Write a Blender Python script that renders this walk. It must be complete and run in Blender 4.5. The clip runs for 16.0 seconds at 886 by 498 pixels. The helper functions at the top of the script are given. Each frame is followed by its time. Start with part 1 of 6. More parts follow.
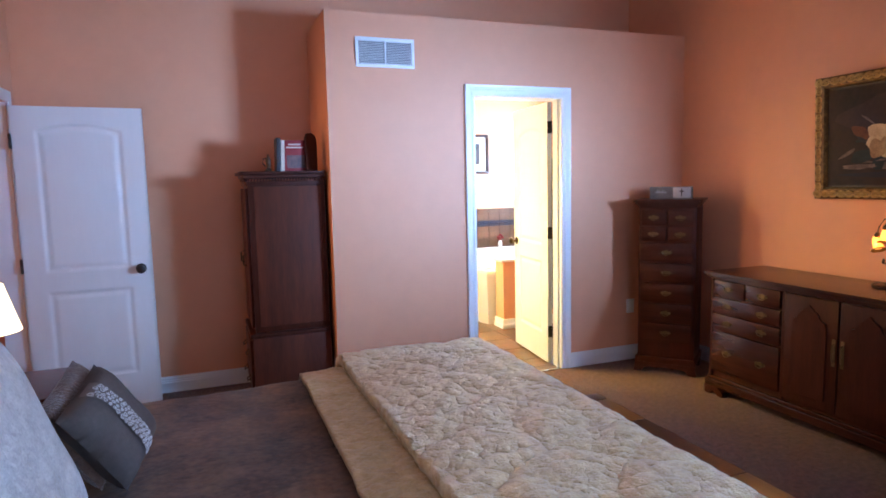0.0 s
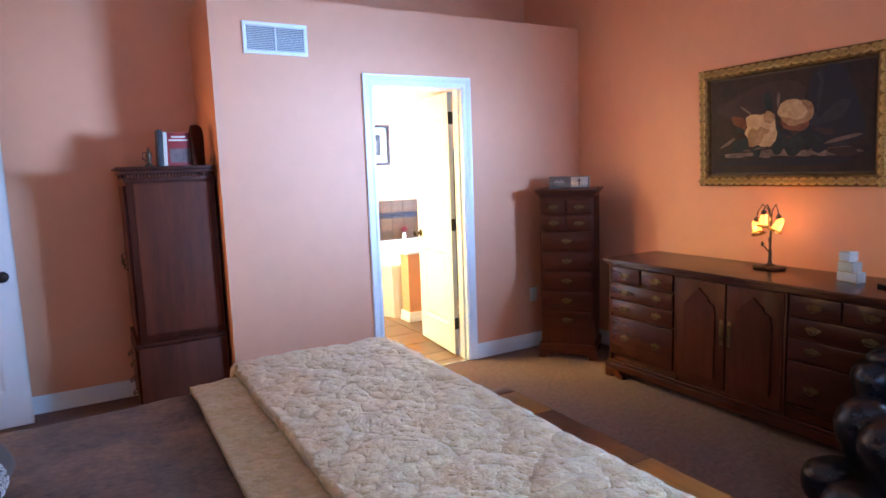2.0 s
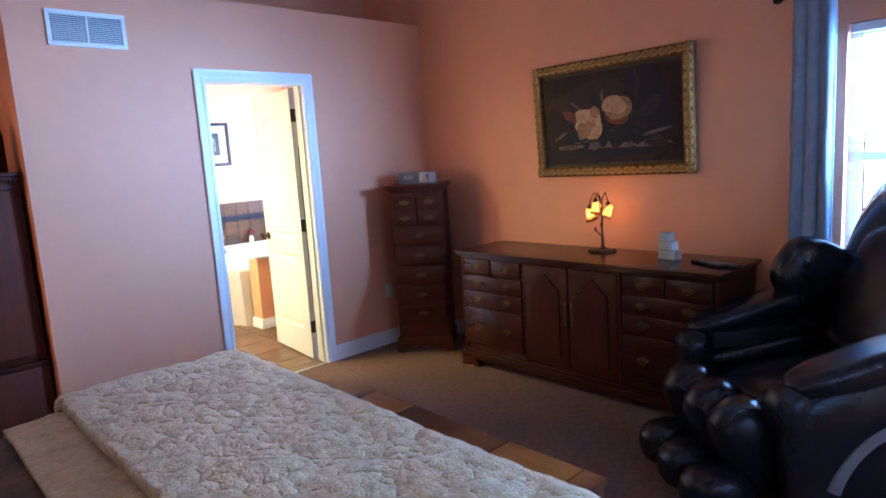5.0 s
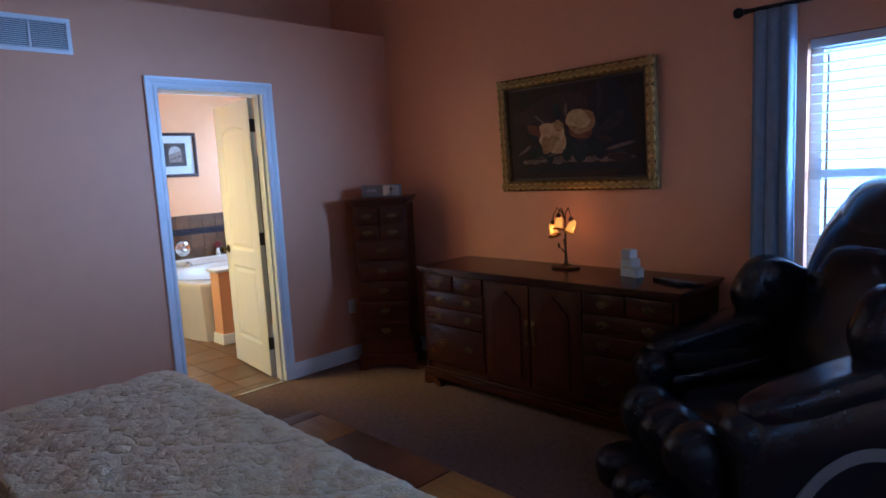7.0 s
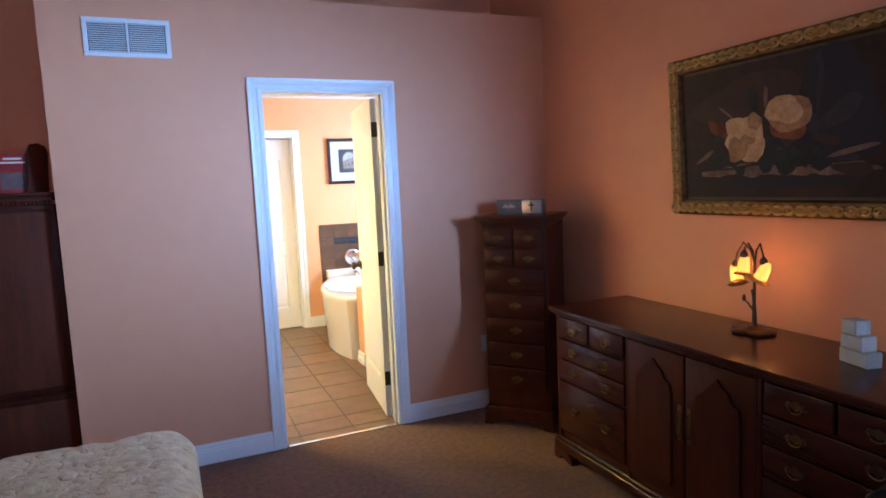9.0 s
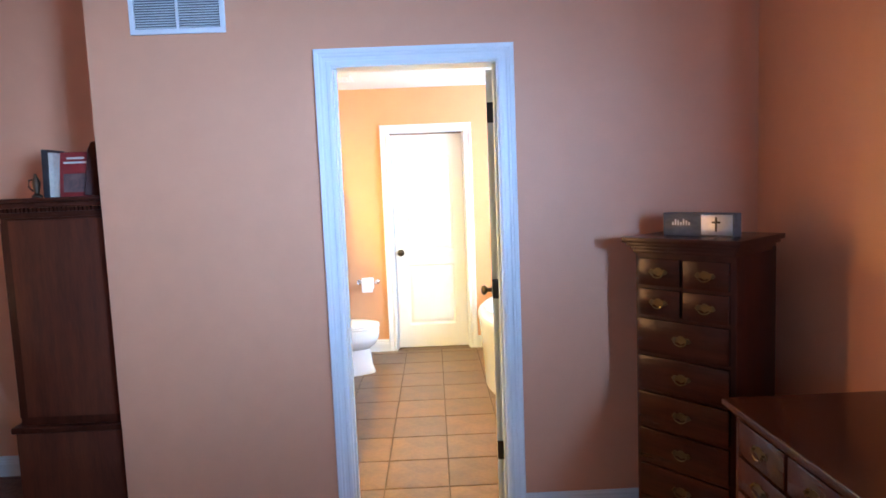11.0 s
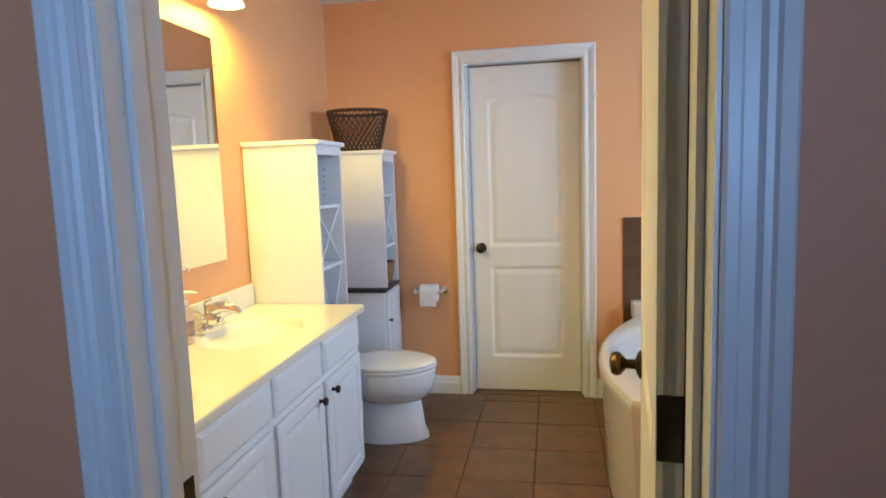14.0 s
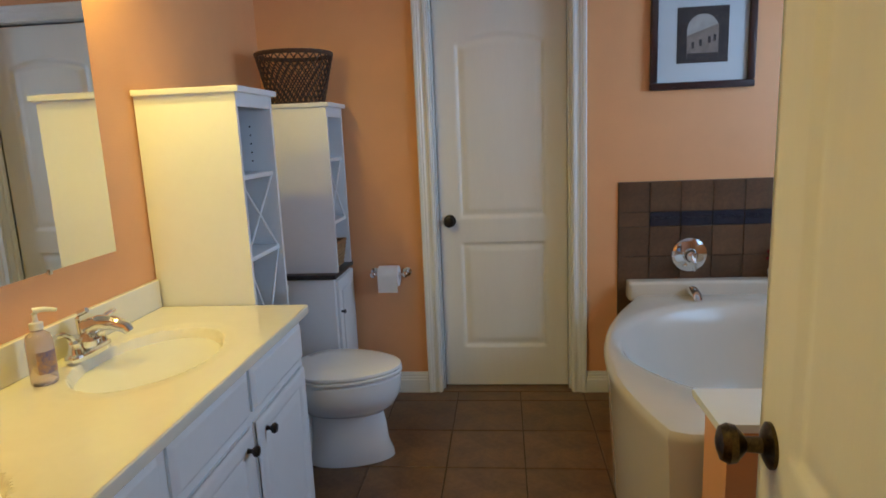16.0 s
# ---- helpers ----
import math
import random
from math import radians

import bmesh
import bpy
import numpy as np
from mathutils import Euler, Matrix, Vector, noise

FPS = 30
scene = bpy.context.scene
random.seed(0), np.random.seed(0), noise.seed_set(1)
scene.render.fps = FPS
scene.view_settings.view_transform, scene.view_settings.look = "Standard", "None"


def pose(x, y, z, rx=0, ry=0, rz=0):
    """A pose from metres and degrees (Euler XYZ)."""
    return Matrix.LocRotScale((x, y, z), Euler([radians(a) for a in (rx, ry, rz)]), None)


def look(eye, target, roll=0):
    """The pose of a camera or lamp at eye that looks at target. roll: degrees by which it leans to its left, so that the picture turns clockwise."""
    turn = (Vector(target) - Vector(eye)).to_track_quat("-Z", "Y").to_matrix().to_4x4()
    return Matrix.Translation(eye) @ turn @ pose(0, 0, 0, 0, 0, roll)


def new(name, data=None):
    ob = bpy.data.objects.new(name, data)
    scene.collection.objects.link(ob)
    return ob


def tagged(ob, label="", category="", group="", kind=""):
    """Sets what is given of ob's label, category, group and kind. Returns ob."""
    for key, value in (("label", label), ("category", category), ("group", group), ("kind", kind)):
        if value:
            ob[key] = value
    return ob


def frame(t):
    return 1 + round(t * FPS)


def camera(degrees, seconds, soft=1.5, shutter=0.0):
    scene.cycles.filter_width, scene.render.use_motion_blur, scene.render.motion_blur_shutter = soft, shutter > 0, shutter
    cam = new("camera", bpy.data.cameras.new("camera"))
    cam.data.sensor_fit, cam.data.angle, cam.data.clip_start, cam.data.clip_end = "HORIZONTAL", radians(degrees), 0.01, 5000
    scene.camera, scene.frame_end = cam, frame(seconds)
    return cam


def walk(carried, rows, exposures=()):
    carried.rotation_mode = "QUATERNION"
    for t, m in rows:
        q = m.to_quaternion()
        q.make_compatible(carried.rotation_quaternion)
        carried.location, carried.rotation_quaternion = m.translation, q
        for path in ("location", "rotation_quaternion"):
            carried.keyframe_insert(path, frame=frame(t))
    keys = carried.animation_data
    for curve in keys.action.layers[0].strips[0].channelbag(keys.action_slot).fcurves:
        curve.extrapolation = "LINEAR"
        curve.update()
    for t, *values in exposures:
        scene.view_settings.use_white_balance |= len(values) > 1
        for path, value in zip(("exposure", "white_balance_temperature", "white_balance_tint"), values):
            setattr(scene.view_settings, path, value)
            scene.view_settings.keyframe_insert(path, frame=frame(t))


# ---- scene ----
cam = camera(71.2, 16.0, soft=1.7)
PATH = [
    (0.0, pose(-2.148, -4.035, 1.456, 83.81, 0, -20.87) @ pose(0, 0, 0, 0, 0, -1.29)),
    (0.5, pose(-2.143, -4.011, 1.458, 83.65, 0, -23.24) @ pose(0, 0, 0, 0, 0, -1.49)),
    (1.0, pose(-2.129, -3.991, 1.462, 83.36, 0, -25.45) @ pose(0, 0, 0, 0, 0, -1.62)),
    (1.5, pose(-2.110, -3.967, 1.463, 83.04, 0, -27.51) @ pose(0, 0, 0, 0, 0, -1.91)),
    (2.0, pose(-2.093, -3.946, 1.470, 82.66, 0, -29.66) @ pose(0, 0, 0, 0, 0, -2.07)),
    (2.5, pose(-2.081, -3.945, 1.467, 82.47, 0, -31.82) @ pose(0, 0, 0, 0, 0, -2.27)),
    (3.0, pose(-2.077, -3.933, 1.469, 82.26, 0, -34.10) @ pose(0, 0, 0, 0, 0, -2.51)),
    (3.5, pose(-2.070, -3.923, 1.476, 82.00, 0, -36.39) @ pose(0, 0, 0, 0, 0, -2.81)),
    (4.0, pose(-2.070, -3.909, 1.482, 81.74, 0, -38.81) @ pose(0, 0, 0, 0, 0, -3.08)),
    (4.5, pose(-2.069, -3.915, 1.483, 81.65, 0, -41.00) @ pose(0, 0, 0, 0, 0, -3.41)),
    (5.0, pose(-2.068, -3.925, 1.483, 81.56, 0, -43.19) @ pose(0, 0, 0, 0, 0, -3.66)),
    (5.2, pose(-2.067, -3.926, 1.484, 81.52, 0, -44.07) @ pose(0, 0, 0, 0, 0, -3.72)),
    (7.3, pose(-1.850, -3.965, 1.468, 83.00, 0, -44.45) @ pose(0, 0, 0, 0, 0, -2.92)),
    (7.5, pose(-1.825, -4.000, 1.480, 83.22, 0, -42.50) @ pose(0, 0, 0, 0, 0, -2.98)),
    (8.0, pose(-1.510, -3.896, 1.477, 84.08, 0, -37.06) @ pose(0, 0, 0, 0, 0, -2.40)),
    (8.5, pose(-1.143, -3.646, 1.553, 82.62, 0, -31.45) @ pose(0, 0, 0, 0, 0, -3.26)),
    (9.0, pose(-0.850, -3.598, 1.504, 83.91, 0, -23.37) @ pose(0, 0, 0, 0, 0, -2.58)),
    (9.5, pose(-0.573, -3.420, 1.495, 84.49, 0, -16.46) @ pose(0, 0, 0, 0, 0, -2.46)),
    (10.0, pose(-0.361, -3.184, 1.506, 84.80, 0, -10.96) @ pose(0, 0, 0, 0, 0, -2.37)),
    (10.2, pose(-0.250, -3.110, 1.515, 84.60, 0, -8.20) @ pose(0, 0, 0, 0, 0, -2.40)),
    (12.5, pose(0.257, -1.612, 1.471, 84.47, 0, 5.76) @ pose(0, 0, 0, 0, 0, -2.06)),
    (13.0, pose(0.301, -1.230, 1.445, 84.03, 0, 8.63) @ pose(0, 0, 0, 0, 0, -2.31)),
    (13.5, pose(0.259, -0.938, 1.416, 83.69, 0, 9.91) @ pose(0, 0, 0, 0, 0, -2.08)),
    (14.0, pose(0.186, -0.688, 1.387, 83.27, 0, 10.30) @ pose(0, 0, 0, 0, 0, -1.93)),
    (14.5, pose(0.137, -0.472, 1.377, 82.31, 0, 10.36) @ pose(0, 0, 0, 0, 0, -2.09)),
    (15.0, pose(0.065, -0.289, 1.370, 81.18, 0, 9.02) @ pose(0, 0, 0, 0, 0, -2.18)),
    (15.5, pose(0.025, -0.159, 1.380, 80.07, 0, 7.41) @ pose(0, 0, 0, 0, 0, -2.14)),
    (16.0, pose(0.017, -0.063, 1.382, 79.47, 0, 5.81) @ pose(0, 0, 0, 0, 0, -2.42)),
]
EXPOSURES = [(0.0, 0.05, 6350, 19), (2.0, 0.3, 6050, 17), (3.5, 0.35, 5750, 16), (4.5, -0.02, 5500, 16), (5.2, -0.3, 5450, 16), (7.4, -1.6, 5400, 16), (8.2, -1.2, 5700, 17), (9.0, -0.6, 5950, 17), (10.2, -0.12, 6200, 15),
             (12.4, -1.21, 6350, 12), (13.0, -1.62, 6450, 12), (13.5, -1.77, 6450, 11), (14.0, -2.02, 6400, 11), (14.5, -2.27, 6350, 11), (15.0, -2.47, 6300, 11), (15.5, -2.72, 6300, 11), (16.0, -2.92, 6300, 11)]
walk(cam, PATH, EXPOSURES)

# ---- plan, in metres: the bath wall's bedroom face is y = 0, z = 0 is the floor ----
RX = 1.486        # right wall
LX = -3.25        # left wall
BACK = -5.2       # wall behind the camera
ALC = 0.70        # back of the alcove and of the plant ledge
WEND = -1.38        # left end of the bath wall
WTOP = 2.56       # top of the bath wall
CEIL = 3.5
BLX, BRX = -1.205, 2.15   # bathroom side walls
BFAR = 3.10
BCEIL = 2.46
TH = 0.12

# ---- light ----
world = bpy.data.worlds.new("world")
scene.world = world
world.use_nodes = True
wn = world.node_tree
sky = wn.nodes.new("ShaderNodeTexSky")
sky.sky_type, sky.sun_disc = "NISHITA", False
sky.sun_elevation, sky.sun_rotation = radians(35), radians(100)
wn.links.new(sky.outputs[0], wn.nodes["Background"].inputs[0])
wn.nodes["Background"].inputs[1].default_value = 0.08


def area_lamp(name, eye, target, w, h, watts, colour):
    d = bpy.data.lights.new(name, "AREA")
    d.shape, d.size, d.size_y, d.energy, d.color = "RECTANGLE", w, h, watts, colour
    ob = new(name, d)
    ob.matrix_world = look(eye, target)
    return ob


def point_lamp(name, eye, watts, colour, radius=0.03):
    d = bpy.data.lights.new(name, "POINT")
    d.energy, d.color, d.shadow_soft_size = watts, colour, radius
    ob = new(name, d)
    ob.location = eye
    return ob


DAY = (0.29, 0.54, 1.0)
area_lamp("daylight_side_window", (RX + 0.32, -3.98, 1.36), (0, -3.98, 1.32), 1.80, 1.28, 265, DAY)
# Second, narrow beam added at the side window to brighten the bath wall.
slant = area_lamp("added_side_window_beam", (RX + 0.20, -3.85, 1.38), (0.15, 0.0, 0.95), 0.70, 1.1, 148, DAY)
slant.data.spread = radians(66)
# Weak blue fill through an added, unseen window behind the camera.
area_lamp("added_back_fill", (-1.1, BACK - 0.32, 1.5), (-1.1, 0, 1.4), 1.76, 1.36, 14, DAY)
# Unseen warm lamp added out in the hall to tint the alcove orange.
hall = area_lamp("added_warm_hall_fill", (LX - 1.1, 0.16, 1.25), (1.45, -1.1, 1.25), 0.8, 1.7, 6.5, (1.0, 0.50, 0.20))
hall.data.spread = radians(58)
area_lamp("daylight_bath_window", (BRX + 0.32, 2.05, 1.65), (0, 2.05, 1.2), 1.16, 0.86, 250, (0.42, 0.66, 1.0))
WARM = (1.0, 0.79, 0.17)
for yy in (0.78, 1.22, 1.66):
    point_lamp("vanity_bulb", (-1.075, yy, 2.11), 116, WARM, 0.03)
for dx, dy, dz in ((-0.050, 0.075, 0.245), (-0.01, 0.035, 0.29), (-0.02, -0.065, 0.255)):
    point_lamp("table_lamp_bulb", (1.33 + dx, -1.80 + dy, 0.825 + dz), 0.5, (1.0, 0.45, 0.10), 0.015)


# ---- mesh helpers ----
def box(bm, x0, x1, y0, y1, z0, z1, bev=0.0, seg=2):
    r = bmesh.ops.create_cube(bm, size=1)
    vs = r["verts"]
    for v in vs:
        v.co = Vector((x0 + (x1 - x0) * (v.co.x + 0.5), y0 + (y1 - y0) * (v.co.y + 0.5), z0 + (z1 - z0) * (v.co.z + 0.5)))
    if bev > 0:
        es = {e for v in vs for e in v.link_edges}
        bmesh.ops.bevel(bm, geom=list(es), offset=bev, segments=seg, affect="EDGES", profile=0.6)
    return bm


def boxm(x0, x1, y0, y1, z0, z1, bev=0.0, seg=2):
    return box(bmesh.new(), x0, x1, y0, y1, z0, z1, bev, seg)


def sweep(bm, rings, closed_ring=True, cap=True):
    """Skins a list of rings of points."""
    vr = [[bm.verts.new(p) for p in ring] for ring in rings]
    n = len(vr[0])
    for a, b in zip(vr, vr[1:]):
        for i in range(n if closed_ring else n - 1):
            j = (i + 1) % n
            bm.faces.new((a[i], a[j], b[j], b[i]))
    if cap and closed_ring:
        bm.faces.new(list(reversed(vr[0])))
        bm.faces.new(vr[-1])
    return bm


def lathe(bm, profile, centre=(0, 0, 0), seg=24, m=None):
    """Turns (radius, height) pairs about the z axis; m poses the result."""
    rings = []
    for r, z in profile:
        ring = []
        for i in range(seg):
            a = 2 * math.pi * i / seg
            p = Vector((max(r, 1e-4) * math.cos(a), max(r, 1e-4) * math.sin(a), z))
            p = (m @ p) if m else p
            ring.append(p + Vector(centre))
        rings.append(ring)
    return sweep(bm, rings)


def tube(bm, pts, r, seg=8):
    pts = [Vector(p) for p in pts]
    rs = r if isinstance(r, (list, tuple)) else [r] * len(pts)
    rings = []
    for i, p in enumerate(pts):
        d = (pts[min(i + 1, len(pts) - 1)] - pts[max(i - 1, 0)]).normalized()
        side = d.cross(Vector((0, 0, 1)) if abs(d.z) < 0.9 else Vector((1, 0, 0))).normalized()
        up = side.cross(d)
        rings.append([p + rs[i] * (math.cos(2 * math.pi * k / seg) * side + math.sin(2 * math.pi * k / seg) * up) for k in range(seg)])
    return sweep(bm, rings)


def blob(bm, centre, size, e1=1.0, e2=1.0, m=None, nu=24, nv=14):
    """A superellipsoid; small exponents are boxy."""
    def sp(v, e):
        return math.copysign(abs(v) ** e, v)
    rings = []
    for j in range(nv + 1):
        t = -math.pi / 2 + math.pi * j / nv
        t = max(-math.pi / 2 + 1e-3, min(math.pi / 2 - 1e-3, t))
        ring = []
        for i in range(nu):
            a = 2 * math.pi * i / nu
            p = Vector((size[0] * sp(math.cos(t), e1) * sp(math.cos(a), e2), size[1] * sp(math.cos(t), e1) * sp(math.sin(a), e2), size[2] * sp(math.sin(t), e1)))
            p = (m @ p) if m else p
            ring.append(p + Vector(centre))
        rings.append(ring)
    return sweep(bm, rings)


def grid(bm, nx, ny, f):
    """A sheet of (nx + 1) x (ny + 1) points f(u, v), u and v from 0 to 1."""
    vs = [[bm.verts.new(f(i / nx, j / ny)) for j in range(ny + 1)] for i in range(nx + 1)]
    for i in range(nx):
        for j in range(ny):
            bm.faces.new((vs[i][j], vs[i + 1][j], vs[i + 1][j + 1], vs[i][j + 1]))
    return bm


def extrude_outline(bm, outline, put, depth):
    """A plate with an outline of (u, v) pairs; put(u, v, d) gives the place."""
    a = [bm.verts.new(put(u, v, 0)) for u, v in outline]
    b = [bm.verts.new(put(u, v, depth)) for u, v in outline]
    bm.faces.new(a)
    bm.faces.new(list(reversed(b)))
    n = len(a)
    for i in range(n):
        bm.faces.new((a[i], b[i], b[(i + 1) % n], a[(i + 1) % n]))
    return bm


def mesh_object(name, bm, material, smooth=True):
    bmesh.ops.recalc_face_normals(bm, faces=bm.faces)
    me = bpy.data.meshes.new(name)
    bm.to_mesh(me)
    bm.free()
    me.materials.append(material)
    if smooth:
        me.shade_smooth()
        me.set_sharp_from_angle(angle=radians(35))
    return new(name, me)


def part(name, bm, material, parent, label="", smooth=True):
    ob = mesh_object(name, bm, material, smooth)
    ob.parent = parent
    if label:
        tagged(ob, label)
    return ob


def shared(name, me, parent, m):
    ob = new(name, me)
    ob.parent = parent
    ob.matrix_basis = m
    return ob


def thing(name, label, category, m=None, group=""):
    ob = new(name)
    ob.empty_display_size = 0.1
    if m is not None:
        ob.matrix_basis = m
    return tagged(ob, label, category, group)


def structure(name, bm, material, label, category="wall"):
    return tagged(mesh_object(name, bm, material, False), label, category, kind="structure")


# ---- materials ----
def material(name, base, rough=0.5, metal=0.0, vary=0.0, scale=8.0, bump=0.0, bump_scale=60.0, second=None, coat=0.0, stretch=None, spec=0.5, sheen=0.0):
    m = bpy.data.materials.new(name)
    m.use_nodes = True
    nt = m.node_tree
    b = nt.nodes["Principled BSDF"]
    b.inputs["Base Color"].default_value = (*base, 1)
    b.inputs["Roughness"].default_value = rough
    b.inputs["Metallic"].default_value = metal
    b.inputs["Specular IOR Level"].default_value = spec
    b.inputs["Coat Weight"].default_value = coat
    b.inputs["Coat Roughness"].default_value = 0.12
    b.inputs["Sheen Weight"].default_value = sheen
    tc = nt.nodes.new("ShaderNodeTexCoord")
    mp = nt.nodes.new("ShaderNodeMapping")
    if stretch:
        mp.inputs["Scale"].default_value = stretch
    nt.links.new(tc.outputs["Object"], mp.inputs[0])
    if vary > 0 or second:
        n1 = nt.nodes.new("ShaderNodeTexNoise")
        n1.inputs["Scale"].default_value = scale
        n1.inputs["Detail"].default_value = 6
        n1.inputs["Roughness"].default_value = 0.65
        nt.links.new(mp.outputs[0], n1.inputs["Vector"])
        n2 = nt.nodes.new("ShaderNodeTexNoise")
        n2.inputs["Scale"].default_value = scale * 9
        n2.inputs["Detail"].default_value = 3
        nt.links.new(mp.outputs[0], n2.inputs["Vector"])
        av = nt.nodes.new("ShaderNodeMath")
        av.operation = "MULTIPLY_ADD"
        nt.links.new(n2.outputs[0], av.inputs[0])
        av.inputs[1].default_value = 0.35
        sub = nt.nodes.new("ShaderNodeMath")
        sub.operation = "SUBTRACT"
        sub.inputs[1].default_value = 0.175
        nt.links.new(n1.outputs[0], sub.inputs[0])
        nt.links.new(sub.outputs[0], av.inputs[2])
        ramp = nt.nodes.new("ShaderNodeValToRGB")
        ramp.color_ramp.elements[0].position, ramp.color_ramp.elements[1].position = 0.3, 0.7
        lo = second if second else tuple(c * (1 - vary) for c in base)
        hi = base if second else tuple(min(1, c * (1 + vary)) for c in base)
        ramp.color_ramp.elements[0].color, ramp.color_ramp.elements[1].color = (*lo, 1), (*hi, 1)
        nt.links.new(av.outputs[0], ramp.inputs[0])
        nt.links.new(ramp.outputs[0], b.inputs["Base Color"])
        rr = nt.nodes.new("ShaderNodeMapRange")
        rr.inputs["To Min"].default_value, rr.inputs["To Max"].default_value = max(0, rough - 0.06), min(1, rough + 0.06)
        nt.links.new(n1.outputs[0], rr.inputs[0])
        nt.links.new(rr.outputs[0], b.inputs["Roughness"])
    if bump > 0:
        n3 = nt.nodes.new("ShaderNodeTexNoise")
        n3.inputs["Scale"].default_value = bump_scale
        n3.inputs["Detail"].default_value = 4
        nt.links.new(mp.outputs[0], n3.inputs["Vector"])
        bp = nt.nodes.new("ShaderNodeBump")
        bp.inputs["Strength"].default_value = 1.0
        bp.inputs["Distance"].default_value = bump
        nt.links.new(n3.outputs[0], bp.inputs["Height"])
        nt.links.new(bp.outputs[0], b.inputs["Normal"])
    return m


def glow(name, colour, strength):
    m = bpy.data.materials.new(name)
    m.use_nodes = True
    b = m.node_tree.nodes["Principled BSDF"]
    b.inputs["Base Color"].default_value = (*colour, 1)
    b.inputs["Emission Color"].default_value = (*colour, 1)
    b.inputs["Emission Strength"].default_value = strength
    return m


PAINT = material("peach_wall_paint", (0.77, 0.345, 0.180), 0.55, vary=0.04, scale=1.2, bump=0.0008, bump_scale=160)
BATHPAINT = material("apricot_wall_paint", (0.74, 0.36, 0.155), 0.5, vary=0.04, scale=1.2, bump=0.0008, bump_scale=160)
WHITE = material("white_trim_paint", (0.80, 0.80, 0.77), 0.35, vary=0.02, scale=3, bump=0.0002, bump_scale=90)
DOORWHITE = material("white_door_paint", (0.80, 0.78, 0.72), 0.4, vary=0.02, scale=2, bump=0.0004, bump_scale=120, stretch=(4, 4, 0.6))
CEILPAINT = material("white_ceiling_paint", (0.82, 0.82, 0.80), 0.8, vary=0.03, scale=3, bump=0.0015, bump_scale=90)
CARPET = material("brown_carpet", (0.225, 0.108, 0.066), 0.95, second=(0.085, 0.038, 0.024), scale=34, bump=0.006, bump_scale=180, sheen=0.08)
TILE = material("brown_floor_tile", (0.19, 0.095, 0.040), 0.35, second=(0.085, 0.042, 0.019), scale=7, bump=0.0012, bump_scale=30)
GROUT = material("dark_grout", (0.085, 0.055, 0.036), 0.9, vary=0.2, scale=20)
CHERRY = material("dark_cherry_wood", (0.058, 0.013, 0.006), 0.24, second=(0.026, 0.006, 0.003), scale=2.5, bump=0.0002, bump_scale=30, coat=0.12, stretch=(0.7, 9, 9), spec=0.3)
CHERRYV = material("dark_cherry_wood_upright", (0.070, 0.016, 0.007), 0.40, second=(0.034, 0.008, 0.004), scale=3, bump=0.0003, bump_scale=30, coat=0.05, stretch=(6, 6, 0.8), spec=0.15)
ORANGEWOOD = material("honey_oak_wood", (0.42, 0.17, 0.035), 0.3, second=(0.24, 0.085, 0.018), scale=4, bump=0.0003, bump_scale=20, coat=0.3, stretch=(9, 0.8, 4))
BRASS = material("aged_brass", (0.15, 0.100, 0.050), 0.45, metal=1.0, vary=0.2, scale=40)
BRONZE = material("dark_bronze", (0.035, 0.028, 0.024), 0.35, metal=0.7, vary=0.2, scale=40)
CHROME = material("chrome", (0.82, 0.82, 0.82), 0.08, metal=1.0)
LEATHER = material("black_leather", (0.012, 0.013, 0.017), 0.24, vary=0.2, spec=0.5, scale=6, bump=0.0003, bump_scale=60)
GREYPLASTIC = material("silver_grey_plastic", (0.22, 0.22, 0.23), 0.4, vary=0.05, scale=10)

# ---- the bedroom's shell ----
DX0, DX1, DTOP = -0.356, 0.356, 2.055     # the bath doorway, clear
structure("floor_bedroom", boxm(LX - TH, RX + TH, BACK - TH, 0.0, -0.12, 0.0), CARPET, "brown cut-pile bedroom carpet", "floor")
structure("floor_alcove", boxm(LX - TH, WEND, 0.0, ALC + TH, -0.12, 0.0), CARPET, "brown cut-pile carpet in the alcove", "floor")

bm = bmesh.new()
box(bm, WEND, DX0, 0, TH, 0, WTOP)
box(bm, DX1, RX, 0, TH, 0, WTOP)
box(bm, DX0, DX1, 0, TH, DTOP, WTOP)
structure("wall_bath", bm, PAINT, "peach partition wall that stops below the ceiling")
structure("wall_alcove_return", boxm(WEND, BLX, TH, ALC, 0, WTOP), PAINT, "peach return wall beside the alcove")
structure("ledge", boxm(BLX, RX, TH, ALC, BCEIL + 0.06, WTOP), PAINT, "peach plant ledge above the partition wall", "ledge")
structure("wall_alcove_back", boxm(LX, BLX - 0.001, ALC, ALC + TH, 0, CEIL), PAINT, "peach wall at the back of the alcove")
structure("wall_upper", boxm(BLX, RX, ALC, ALC + TH, WTOP, CEIL), PAINT, "peach upper wall behind the plant ledge")

WY0, WY1, WZ0, WZ1 = -4.90, -3.06, 0.72, 1.99    # side window opening
bm = bmesh.new()
box(bm, RX, RX + TH, WY1, 0.0, 0, CEIL)
box(bm, RX, RX + TH, 0.0, ALC + TH, BCEIL + 0.06, CEIL)
box(bm, RX, RX + TH, BACK - TH, WY0, 0, CEIL)
box(bm, RX, RX + TH, WY0, WY1, 0, WZ0)
box(bm, RX, RX + TH, WY0, WY1, WZ1, CEIL)
structure("wall_right", bm, PAINT, "peach bedroom wall with the window")

